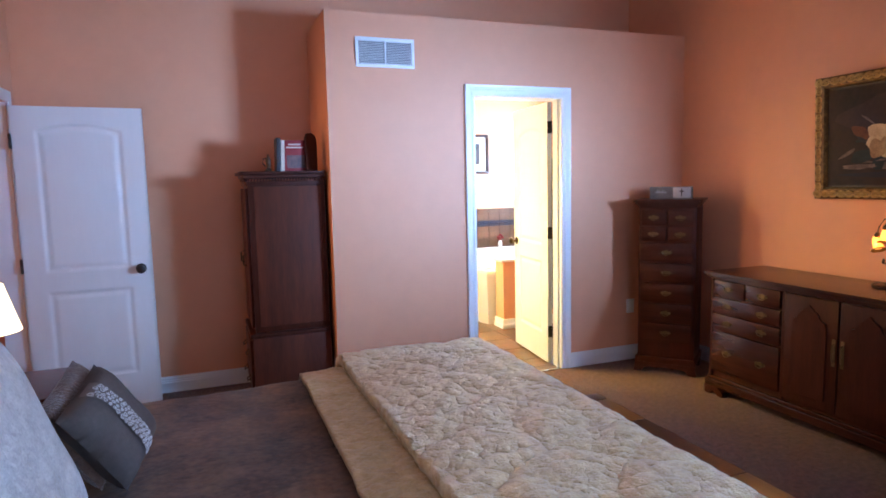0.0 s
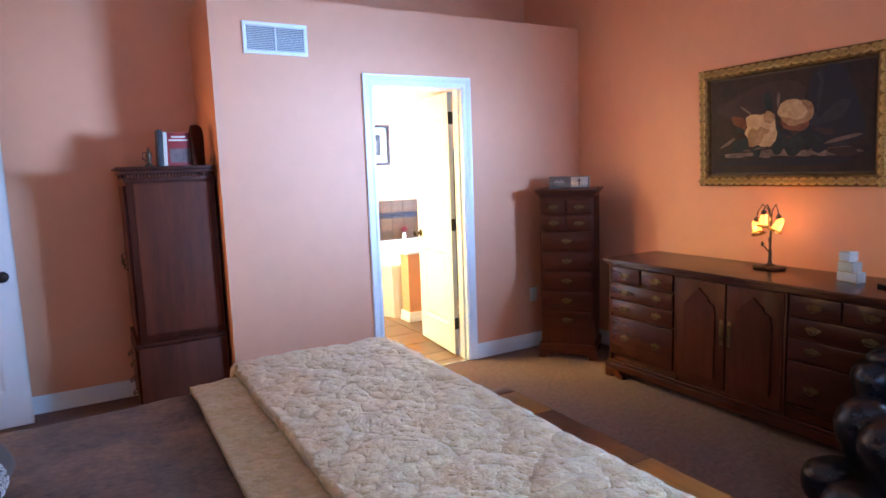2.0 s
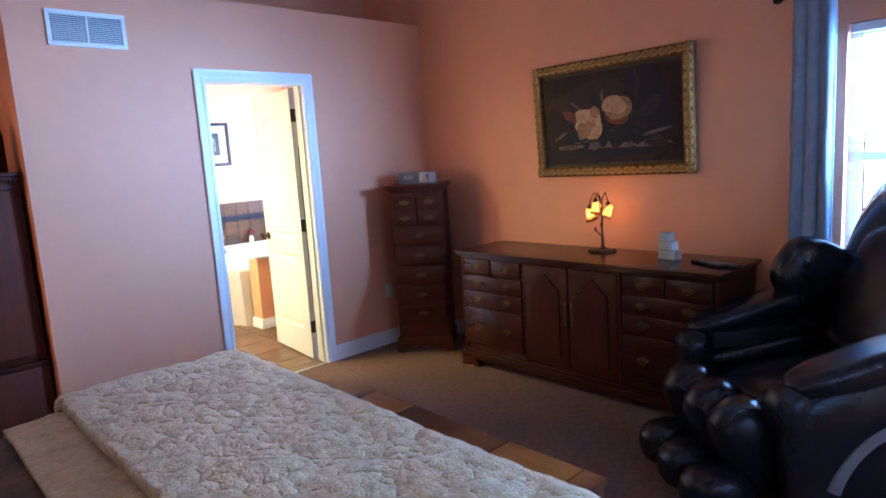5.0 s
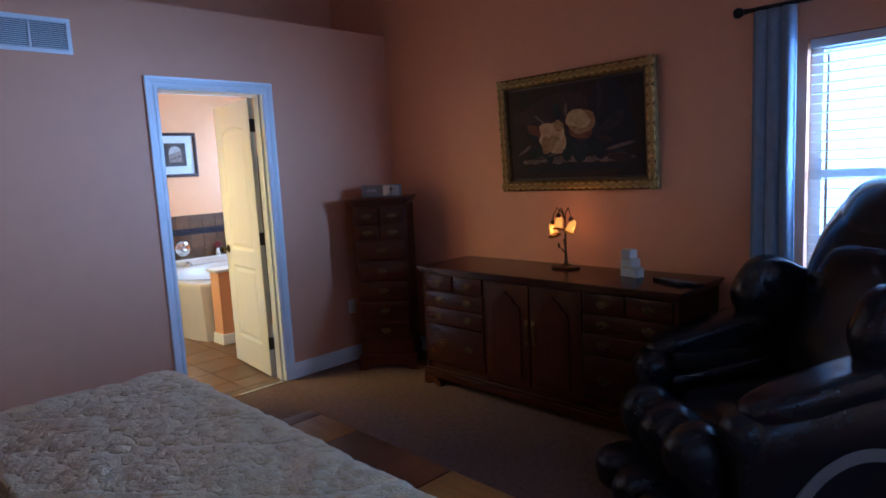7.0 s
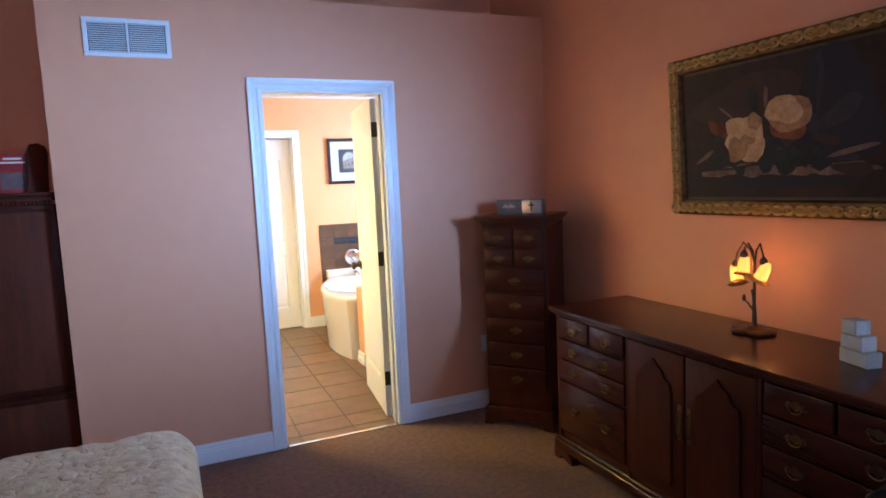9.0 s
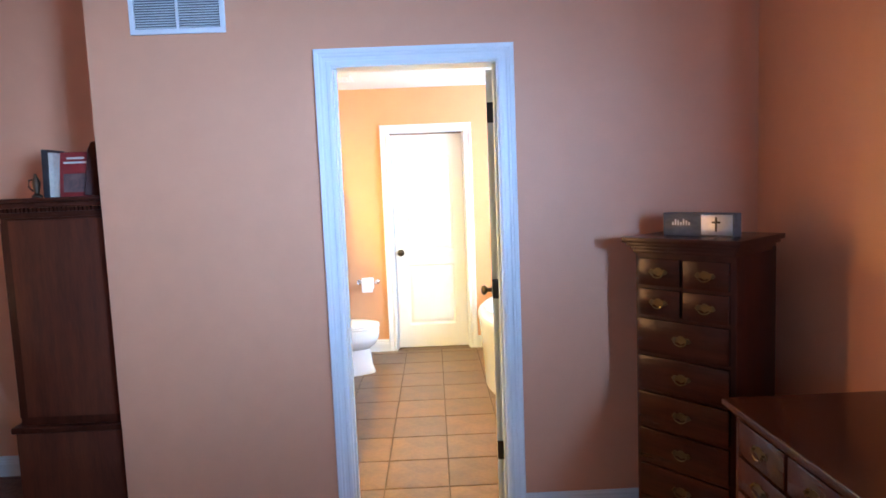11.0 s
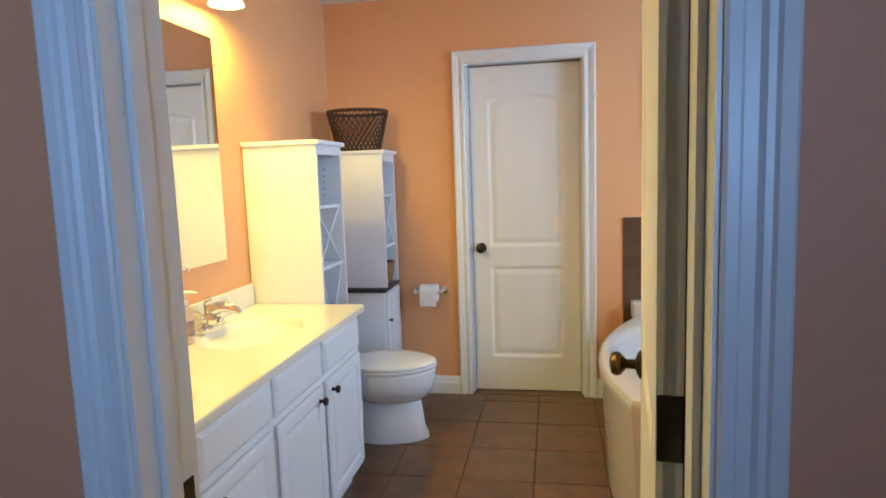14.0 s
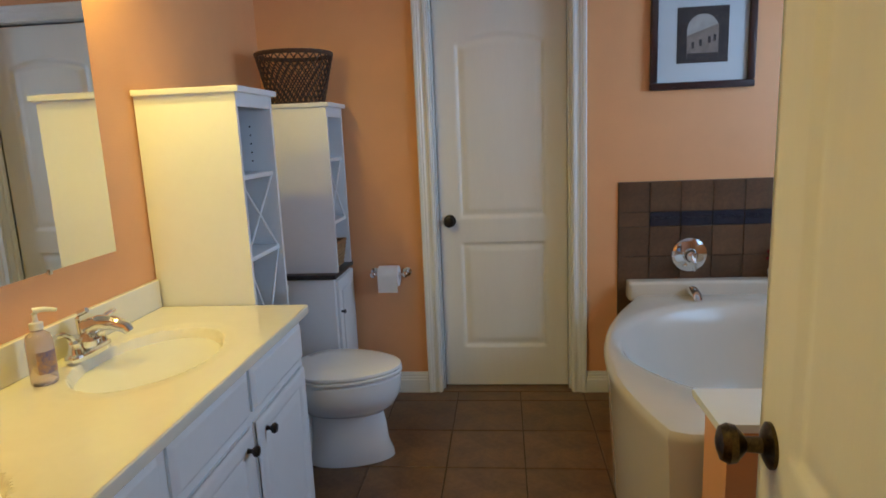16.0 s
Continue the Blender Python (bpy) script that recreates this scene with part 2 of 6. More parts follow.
BX0, BX1, BZ0, BZ1 = -2.0, -0.2, 0.8, 2.2        # unseen window behind the camera, added for a weak fill
bm = bmesh.new()
box(bm, LX - TH, BX0, BACK - TH, BACK, 0, CEIL)
box(bm, BX1, RX, BACK - TH, BACK, 0, CEIL)
box(bm, BX0, BX1, BACK - TH, BACK, 0, BZ0)
box(bm, BX0, BX1, BACK - TH, BACK, BZ1, CEIL)
structure("wall_back", bm, PAINT, "peach bedroom wall behind the bed side")

EY0, EY1, EZ = -0.30, 0.50, 2.0                  # entry doorway in the left wall
bm = bmesh.new()
box(bm, LX - TH, LX, BACK, EY0, 0, CEIL)
box(bm, LX - TH, LX, EY1, ALC + TH, 0, CEIL)
box(bm, LX - TH, LX, EY0, EY1, EZ, CEIL)
structure("wall_left", bm, PAINT, "peach bedroom wall at the head of the bed")
structure("ceiling_bedroom", boxm(LX - TH, RX + TH, BACK - TH, ALC + TH, CEIL, CEIL + 0.1), CEILPAINT, "white bedroom ceiling", "ceiling")
# a short hall closes the entry doorway
bm = bmesh.new()
box(bm, LX - 1.3, LX - 1.2, EY0 - 0.5, EY1 + 0.5, 0, 2.5)
box(bm, LX - 1.2, LX - TH, EY0 - 0.5, EY0 - 0.4, 0, 2.5)
box(bm, LX - 1.2, LX - TH, EY1 + 0.4, EY1 + 0.5, 0, 2.5)
structure("wall_hall", bm, PAINT, "peach hall wall outside the entry door")
structure("floor_hall", boxm(LX - 1.3, LX - TH, EY0 - 0.5, EY1 + 0.5, -0.1, 0), CARPET, "brown hall carpet", "floor")
structure("ceiling_hall", boxm(LX - 1.3, LX - TH, EY0 - 0.5, EY1 + 0.5, 2.5, 2.6), CEILPAINT, "white hall ceiling", "ceiling")

# ---- the bathroom's shell ----
FX0, FX1, FTOP = -0.342, 0.362, 2.055             # far doorway
PY0, PY1, PZ0, PZ1 = 1.45, 2.65, 1.2, 2.1        # bath window
bm = bmesh.new()
box(bm, BLX - TH, FX0, BFAR, BFAR + TH, 0, BCEIL)
box(bm, FX1, BRX + TH, BFAR, BFAR + TH, 0, BCEIL)
box(bm, FX0, FX1, BFAR, BFAR + TH, FTOP, BCEIL)
structure("wall_bath_far", bm, BATHPAINT, "apricot bathroom wall with a white closet door")
structure("wall_bath_left", boxm(BLX - TH, BLX, ALC, BFAR, 0, BCEIL), BATHPAINT, "apricot bathroom wall behind the vanity")
bm = bmesh.new()
box(bm, BRX, BRX + TH, TH, PY0, 0, BCEIL)
box(bm, BRX, BRX + TH, PY1, BFAR, 0, BCEIL)
box(bm, BRX, BRX + TH, PY0, PY1, 0, PZ0)
box(bm, BRX, BRX + TH, PY0, PY1, PZ1, BCEIL)
structure("wall_bath_right", bm, BATHPAINT, "apricot bathroom wall with the tub window")
structure("wall_bath_near", boxm(RX + TH, BRX, 0, TH, 0, BCEIL), BATHPAINT, "apricot bathroom wall beside the bedroom")
structure("ceiling_bath", boxm(BLX - TH, BRX + TH, TH, BFAR + TH, BCEIL, BCEIL + 0.06), CEILPAINT, "white textured bathroom ceiling", "ceiling")
structure("wall_closet", boxm(FX0 - 0.3, FX1 + 0.3, BFAR + TH + 0.02, BFAR + TH + 0.08, 0, BCEIL), PAINT, "wall behind the closet door")


def window_unit(name, along, x_out, a0, a1, z0, z1, label, slats=True):
    """A white sash window with a blind; along is the wall's axis, x_out the outer face of the frame."""
    ob = thing(name, label, "window")
    tagged(ob, kind="structure")

    def put(u0, u1, d0, d1, zz0, zz1, bev=0.004):
        if along == "y":
            return boxm(min(d0, d1), max(d0, d1), u0, u1, zz0, zz1, bev)
        return boxm(u0, u1, min(d0, d1), max(d0, d1), zz0, zz1, bev)
    inward = -1 if along == "y" else 1
    d0, d1 = x_out, x_out + inward * 0.06
    w = 0.055
    part("window_frame", put(a0, a0 + w, d0, d1, z0, z1), WHITE, ob)
    part("window_frame", put(a1 - w, a1, d0, d1, z0, z1), WHITE, ob)
    part("window_frame", put(a0 + w, a1 - w, d0, d1, z0, z0 + w), WHITE, ob)
    part("window_frame", put(a0 + w, a1 - w, d0, d1, z1 - w, z1), WHITE, ob)
    zm = (z0 + z1) / 2
    part("meeting_rail", put(a0 + w, a1 - w, d0 + inward * 0.01, d1, zm - 0.02, zm + 0.02), WHITE, ob)
    g = part("pane", put(a0 + w, a1 - w, d0 + inward * 0.025, d0 + inward * 0.029, z0 + w, z1 - w, 0), GLASS, ob)
    g.visible_shadow = False
    if slats:
        c = x_out + inward * 0.095
        part("headrail", put(a0 + 0.01, a1 - 0.01, c - 0.02, c + 0.02, z1 - 0.045, z1 - 0.004), WHITE, ob)
        n = int((z1 - z0 - 0.1) / 0.045)
        bm = bmesh.new()
        box(bm, -0.023, 0.023, -(a1 - a0) / 2 + 0.012, (a1 - a0) / 2 - 0.012, -0.0014, 0.0014)
        me = bpy.data.meshes.new("slat")
        bm.to_mesh(me)
        bm.free()
        me.materials.append(WHITE)
        for i in range(n):
            z = z1 - 0.075 - 0.045 * i
            m = pose(c, (a0 + a1) / 2, z, 0, 6, 0) if along == "y" else pose((a0 + a1) / 2, c, z, 0, 0, 90) @ pose(0, 0, 0, 0, 12, 0)
            shared("slat", me, ob, m)
    return ob


GLASS = bpy.data.materials.new("clear_glass")
GLASS.use_nodes = True
gb = GLASS.node_tree.nodes["Principled BSDF"]
gb.inputs["Transmission Weight"].default_value, gb.inputs["Roughness"].default_value, gb.inputs["IOR"].default_value = 1.0, 0.0, 1.1
window_unit("window_1", "y", RX + TH + 0.0, WY0, WY1, WZ0, WZ1, "white sash window with a white slatted blind")
window_unit("window_2", "x", BACK - TH, BX0, BX1, BZ0, BZ1, "unseen white sash window added behind the bed for fill light", False)
window_unit("window_3", "y", BRX + TH, PY0, PY1, PZ0, PZ1, "white sash window over the bathtub", False)


def casing(name, x0, x1, top, y_face, out, label, w=0.07, floor=0.0):
    """Door casing with a stepped profile on a wall face at y_face; out is -1 or 1."""
    ob = thing(name, label, "door casing")
    tagged(ob, kind="structure")
    prof = [(0.0, 0.009), (0.004, 0.012), (0.016, 0.012), (0.020, 0.008), (0.034, 0.008), (0.040, 0.013), (0.048, 0.013), (0.052, 0.017), (0.066, 0.019), (w, 0.016)]
    prof = [(0.0, 0.0)] + prof + [(w, 0.0)]

    def strip(pts):
        b = bmesh.new()
        rings = [[Vector(f(u, y_face + out * d)) for u, d in prof] for f in pts]
        return sweep(b, rings)
    part("casing_leg", strip([lambda u, y: (x0 - u, y, floor), lambda u, y: (x0 - u, y, top + u)]), WHITE, ob)
    part("casing_leg", strip([lambda u, y: (x1 + u, y, floor), lambda u, y: (x1 + u, y, top + u)]), WHITE, ob)
    part("casing_head", strip([lambda u, y: (x0 - u, y, top + u), lambda u, y: (x1 + u, y, top + u)]), WHITE, ob)
    return ob


def jamb(name, x0, x1, top, y0, y1, stop_y, label):
    ob = thing(name, label, "door jamb")
    tagged(ob, kind="structure")
    t = 0.018
    part("side_jamb", boxm(x0 - 0.012, x0 + 0.006, y0, y1, 0, top), WHITE, ob)
    part("side_jamb", boxm(x1 - 0.006, x1 + 0.012, y0, y1, 0, top), WHITE, ob)
    part("head_jamb", boxm(x0 + 0.006, x1 - 0.006, y0, y1, top - 0.006, top + 0.012), WHITE, ob)
    part("door_stop", boxm(x0 + 0.006, x0 + 0.017, stop_y, stop_y + 0.035, 0, top - 0.006, 0.003), WHITE, ob)
    part("door_stop", boxm(x1 - 0.017, x1 - 0.006, stop_y, stop_y + 0.035, 0, top - 0.006, 0.003), WHITE, ob)
    return ob


casing("trim_bath_door", DX0, DX1, DTOP, 0.0, -1, "white fluted casing round the bathroom doorway")
casing("trim_bath_door_inside", DX0, DX1, DTOP, TH, 1, "white fluted casing inside the bathroom doorway")
jb = jamb("jamb_bath_door", DX0, DX1, DTOP, -0.004, TH + 0.004, 0.035, "white door jamb with a bronze strike plate")
part("strike_plate", boxm(DX0 + 0.006, DX0 + 0.0085, 0.078, 0.108, 0.90, 0.957, 0.001), BRONZE, jb, "dark bronze strike plate")
casing("trim_far_door", FX0, FX1, FTOP, BFAR, -1, "white fluted casing round the closet door")
jamb("jamb_far_door", FX0, FX1, FTOP, BFAR - 0.004, BFAR + TH, BFAR + 0.035, "white jamb of the closet door")


def baseboard(name, x0, y0, x1, y1, nx, ny, label, h=0.115):
    prof = [(0, 0), (0.014, 0), (0.014, h * 0.62), (0.011, h * 0.66), (0.011, h * 0.74), (0.008, h * 0.78), (0.008, h * 0.88), (0.005, h * 0.92), (0.004, h), (0, h)]
    b = bmesh.new()
    sweep(b, [[Vector((x + nx * d, y + ny * d, z)) for d, z in prof] for x, y in ((x0, y0), (x1, y1))])
    structure(name, b, WHITE, label, "baseboard")


baseboard("baseboard_1", WEND, 0, DX0 - 0.07, 0, 0, -1, "white stepped baseboard")
baseboard("baseboard_2", DX1 + 0.07, 0, RX, 0, 0, -1, "white stepped baseboard")
baseboard("baseboard_3", RX, -0.015, RX, BACK, -1, 0, "white stepped baseboard")
baseboard("baseboard_4", LX, ALC, WEND, ALC, 0, -1, "white stepped baseboard in the alcove")
baseboard("baseboard_5", WEND, 0.0, WEND, ALC - 0.015, -1, 0, "white stepped baseboard in the alcove")
baseboard("baseboard_6", BLX, BFAR, FX0 - 0.07, BFAR, 0, -1, "white stepped bathroom baseboard")
baseboard("baseboard_7", FX1 + 0.07, BFAR, 0.588, BFAR, 0, -1, "white stepped bathroom baseboard")
baseboard("baseboard_8", LX, BACK, LX, EY0 - 0.08, 1, 0, "white stepped baseboard")


def door_skin(b, w, h, y, out, dense=0.0095):
    """A moulded two-panel door face with an arched upper panel."""
    x0, x1 = 0.125 * w / 0.71, w - 0.125 * w / 0.71
    lo = (0.22, 0.80)
    hi = (0.93, 1.86)
    rise = 0.045

    def inside(x, z):
        d1 = min(x - x0, x1 - x, z - lo[0], lo[1] - z)
        u = (x - (x0 + x1) / 2) / ((x1 - x0) / 2)
        top = hi[1] - rise * u * u
        d2 = min(x - x0, x1 - x, z - hi[0], top - z)
        return max(d1, d2)

    def depth(d):
        if d <= 0:
            return 0.0
        if d < 0.012:
            return 0.009 * d / 0.012
        if d < 0.022:
            return 0.009
        if d < 0.045:
            return 0.009 - 0.006 * (d - 0.022) / 0.023
        return 0.003
    nx, nz = int(w / dense), int(h / dense)
    grid(b, nx, nz, lambda u, v: Vector((w * u, y - out * depth(inside(w * u, h * v)), h * v)))


KNOBPROF = [(0.033, 0.0), (0.033, 0.005), (0.024, 0.010), (0.012, 0.014), (0.011, 0.034), (0.018, 0.040), (0.027, 0.048), (0.029, 0.058), (0.024, 0.068), (0.010, 0.073), (0.0, 0.074)]


def door(name, w, h, m, knob_x, label, hinges, hinge_x, knob_mat, faces=(-1, 1), hinge_face=1):
    """The leaf's local x runs along its width, local y is its thickness (0.035)."""
    ob = thing(name, label, "door", m)
    tagged(ob, kind="structure")
    t = 0.035
    bm = bmesh.new()
    for f in faces:
        door_skin(bm, w, h, -t / 2 if f < 0 else t / 2, f)
    part("leaf", bm, DOORWHITE, ob)
    bm = bmesh.new()
    box(bm, 0, w, -t / 2 + 0.0095, t / 2 - 0.0095, 0.0, h)
    box(bm, 0, 0.012, -t / 2, t / 2, 0, h)
    box(bm, w - 0.012, w, -t / 2, t / 2, 0, h)
    part("core", bm, DOORWHITE, ob)
    for f in (-1, 1):
        rot = pose(0, 0, 0, 90 if f < 0 else -90, 0, 0)
        part("door_knob", lathe(bmesh.new(), KNOBPROF, (knob_x, f * t / 2, 0.92), 24, rot), knob_mat, ob, "round bronze door knob on a rosette")
    for z in hinges:
        bm = bmesh.new()
        tube(bm, [(hinge_x, hinge_face * (t / 2 + 0.006), z - 0.046), (hinge_x, hinge_face * (t / 2 + 0.006), z + 0.046)], 0.0075, 10)
        box(bm, hinge_x - 0.003, hinge_x + 0.001, -t / 2 + 0.001, t / 2 - 0.001, z - 0.046, z + 0.046, 0.001, 1)
        part("hinge", bm, BRONZE, ob, "dark bronze butt hinge")
    return ob


KNOBMIX = material("worn_antique_brass", (0.16, 0.105, 0.045), 0.3, metal=1.0, second=(0.03, 0.024, 0.02), scale=25)
# the bath door stands open, square to its wall
door("door_1", 0.695, 2.03, pose(0.334, 0.142, 0.012, 0, 0, 84), 0.64, "white two-panel bathroom door standing open", (0.25, 1.03, 1.84), 0.0, KNOBMIX, hinge_face=-1)
door("door_2", FX1 - FX0 - 0.016, 2.03, pose(FX0 + 0.008, BFAR + 0.092, 0.008), 0.065, "white two-panel closet door, closed", (), 0.0, BRONZE)
door("door_3", 0.735, 1.965, pose(-3.235, 0.48, 0.010, 0, 0, 3), 0.665, "white two-panel bedroom door standing open", (0.25, 0.98, 1.75), 0.0, BRONZE, hinge_face=-1)
# the entry doorway's frame
ob = thing("trim_entry_door", "white casing round the bedroom entry doorway", "door casing")
tagged(ob, kind="structure")
part("casing_leg", boxm(LX, LX + 0.018, EY0 - 0.075, EY0, 0, EZ + 0.07, 0.004), WHITE, ob)
part("casing_leg", boxm(LX, LX + 0.018, EY1, EY1 + 0.075, 0, EZ + 0.07, 0.004), WHITE, ob)
part("casing_head", boxm(LX, LX + 0.018, EY0, EY1, EZ, EZ + 0.07, 0.004), WHITE, ob)
part("side_jamb", boxm(LX - TH, LX, EY1 - 0.002, EY1 + 0.0, 0, EZ), WHITE, ob)

# bathroom sub-floor; its tiles follow at the end
structure("floor_bath", boxm(BLX - TH, BRX + TH, 0.0, BFAR + TH, -0.12, -0.004), GROUT, "dark grout under brown bathroom floor tiles", "floor")
structure("threshold", boxm(DX0 + 0.018, DX1 - 0.018, -0.012, 0.012, 0.0, 0.006, 0.002), CHROME, "thin metal carpet threshold strip", "threshold")

# ==== bedroom things ====
def bail_pull(m, parent, s=1.0):
    """A brass bail handle on a shaped back plate; local x right, local z up, local y out."""
    bm = bmesh.new()
    out = [(-0.045, 0.0), (-0.034, 0.014), (-0.018, 0.012), (-0.008, 0.020), (0.008, 0.020), (0.018, 0.012), (0.034, 0.014), (0.045, 0.0), (0.034, -0.010), (0.014, -0.008), (0.0, -0.016), (-0.014, -0.008), (-0.034, -0.010)]
    extrude_outline(bm, [(u * s, v * s) for u, v in out], lambda u, v, d: m @ Vector((u, d, v)), 0.002)
    pts = [m @ Vector((0.030 * s * math.cos(a), 0.010, 0.004 * s + 0.026 * s * math.sin(a) * (1 if math.sin(a) > 0 else 1))) for a in [math.pi + math.pi * i / 8 for i in range(9)]]
    tube(bm, pts, 0.0024, 6)
    for sx in (-1, 1):
        tube(bm, [m @ Vector((sx * 0.030 * s, 0.0, 0.004 * s)), m @ Vector((sx * 0.030 * s, 0.012, 0.004 * s))], 0.004, 8)
    return part("drawer_pull", bm, BRASS, parent, "aged brass bail pull")


def drawer_front(parent, m, w, h, pulls, mat):
    """A drawer: its front is centred at m's origin, local y out."""
    bm = bmesh.new()
    box(bm, -w / 2, w / 2, -0.012, 0.010, -h / 2, h / 2, 0.005, 2)
    box(bm, -w / 2 + 0.004, w / 2 - 0.004, -0.20, -0.012, -h / 2 + 0.004, h / 2 - 0.004)
    for v in bm.verts:
        v.co = m @ v.co
    d = part("drawer", bm, mat, parent)
    for px in pulls:
        bail_pull(m @ pose(px, 0.010, 0), d, 0.9)
    return d


def ogee_stack(bm, x0, x1, y0, y1, z, steps):
    """A moulding: boxes that step in or out; steps of (height, grow)."""
    for h, g in steps:
        box(bm, x0 - g, x1 + g, y0 - g, y1 + g, z, z + h, min(0.004, h * 0.35), 2)
        z += h
    return z


# -- long dresser along the right wall; local x runs along its front, local y points out of it --
DR = thing("dresser", "long dark cherry dresser with brass pulls and two arched doors", "dresser", pose(1.465, -1.765, 0, 0, 0, 90))
DW, DD, DH = 1.80, 0.50, 0.815
HW = DW / 2
bm = bmesh.new()
box(bm, -HW, HW, 0.004, DD - 0.02, 0.10, DH - 0.03, 0.003)
part("carcass", bm, CHERRYV, DR)
bm = bmesh.new()
box(bm, -HW - 0.03, HW + 0.03, 0.0, DD + 0.03, DH - 0.008, DH + 0.012, 0.006, 3)
box(bm, -HW - 0.018, HW + 0.018, 0.0, DD + 0.016, DH - 0.022, DH - 0.008, 0.005, 2)
box(bm, -HW - 0.006, HW + 0.006, 0.0, DD + 0.004, DH - 0.034, DH - 0.022, 0.003, 2)
part("top", bm, CHERRY, DR, "polished cherry top with a moulded edge")
bm = bmesh.new()
box(bm, -HW - 0.020, HW + 0.020, 0.0, DD + 0.016, 0.055, 0.105, 0.008, 3)
box(bm, -HW - 0.010, HW + 0.010, 0.0, DD + 0.006, 0.105, 0.125, 0.007, 3)
part("plinth_moulding", bm, CHERRY, DR)
for sx in (-1, 1):
    for sy in (0.05, DD - 0.01):
        bm = bmesh.new()
        cx = sx * (HW - 0.06)
        out = [(-0.08, 0.0), (-0.07, 0.03), (-0.045, 0.045), (-0.02, 0.06), (0.08, 0.06), (0.08, 0.0), (0.03, 0.0), (0.02, 0.018), (0.0, 0.022), (-0.02, 0.012), (-0.04, 0.0)]
        extrude_outline(bm, [(cx + sx * u, v) for u, v in out], lambda u, v, d: Vector((u, sy - 0.02 + d, v)), 0.045)
        part("foot", bm, CHERRYV, DR)
# bank of drawers on either side, doors between
banks = (-0.62, 0.62)
for cx in banks:
    bw = 0.52
    rows = [(0.722, 0.105, 2), (0.610, 0.100, 1), (0.498, 0.105, 1), (0.300, 0.265, 1)]
    for zc, h, n in rows:
        if n == 2:
            for sx in (-1, 1):
                drawer_front(DR, pose(cx + sx * bw / 4, DD - 0.008, zc), bw / 2 - 0.012, h, (0,), CHERRY)
        else:
            drawer_front(DR, pose(cx, DD - 0.008, zc), bw - 0.004, h, (-0.13, 0.13), CHERRY)
for sx in (-1, 1):
    cx = sx * 0.170
    w, z0, z1 = 0.33, 0.150, 0.772
    bm = bmesh.new()
    box(bm, cx - w / 2, cx + w / 2, DD - 0.02, DD - 0.002, z0, z1, 0.004)
    dr = part("door", bm, CHERRYV, DR, "cherry door with a pointed arch panel")
    arch = [(-0.105, 0.20), (0.105, 0.20), (0.105, 0.60), (0.098, 0.64), (0.060, 0.655), (0.055, 0.685), (0.022, 0.700), (0.0, 0.728)]
    arch = arch + [(-u, v) for u, v in reversed(arch[2:-1])]
    bm = bmesh.new()
    extrude_outline(bm, [(cx + u, v) for u, v in arch], lambda u, v, d: Vector((u, DD - 0.004 + d, v)), 0.012)
    bmesh.ops.bevel(bm, geom=[e for e in bm.edges], offset=0.003, segments=2, affect="EDGES")
    part("arched_panel", bm, CHERRYV, dr)
    bm = bmesh.new()
    tube(bm, [(cx - sx * 0.145, DD - 0.002, 0.44), (cx - sx * 0.145, DD + 0.012, 0.45), (cx - sx * 0.145, DD + 0.012, 0.53), (cx - sx * 0.145, DD - 0.002, 0.54)], 0.004, 8)
    box(bm, cx - sx * 0.145 - 0.010, cx - sx * 0.145 + 0.010, DD - 0.003, DD - 0.0005, 0.415, 0.565, 0.001)
    part("handle", bm, BRASS, dr, "aged brass upright pull")
for cx in (-0.345, 0.345, -0.892, 0.892):
    part("pilaster", boxm(cx - 0.008, cx + 0.008, DD - 0.03, DD - 0.004, 0.125, DH - 0.034, 0.003), CHERRYV, DR)

# -- tall narrow chest, set across the corner --
CH = thing("lingerie_chest", "tall narrow dark cherry chest with seven rows of drawers", "chest", pose(1.115, -0.305, 0, 0, 0, 180 - 50))
CW, CD, CHH = 0.40, 0.36, 1.295
bm = bmesh.new()
box(bm, -CW / 2, CW / 2, -CD / 2, CD / 2 - 0.015, 0.09, CHH - 0.05, 0.004)
part("carcass", bm, CHERRYV, CH)
bm = bmesh.new()
ogee_stack(bm, -CW / 2, CW / 2, -CD / 2 + 0.04, CD / 2, CHH - 0.062, [(0.014, 0.002), (0.014, 0.010), (0.014, 0.022), (0.020, 0.034)])
part("cornice", bm, CHERRY, CH, "stepped cherry cornice top")
bm = bmesh.new()
box(bm, -CW / 2 - 0.015, CW / 2 + 0.015, -CD / 2, CD / 2 + 0.010, 0.07, 0.115, 0.008, 3)
out = [(-0.225, 0.0), (-0.215, 0.04), (-0.215, 0.072), (0.215, 0.072), (0.215, 0.04), (0.225, 0.0), (0.165, 0.0), (0.150, 0.030), (0.100, 0.042), (0.05, 0.036), (0.0, 0.050), (-0.05, 0.036), (-0.100, 0.042), (-0.150, 0.030), (-0.165, 0.0)]
extrude_outline(bm, out, lambda u, v, d: Vector((u, CD / 2 - 0.012 + d, v)), 0.022)
part("bracket_base", bm, CHERRYV, CH, "scalloped bracket base")
for sx in (-1, 1):
    part("foot", boxm(sx * 0.18 - 0.03, sx * 0.18 + 0.03, -CD / 2 + 0.005, -CD / 2 + 0.06, 0.0, 0.072, 0.004), CHERRYV, CH)
z = CHH - 0.125
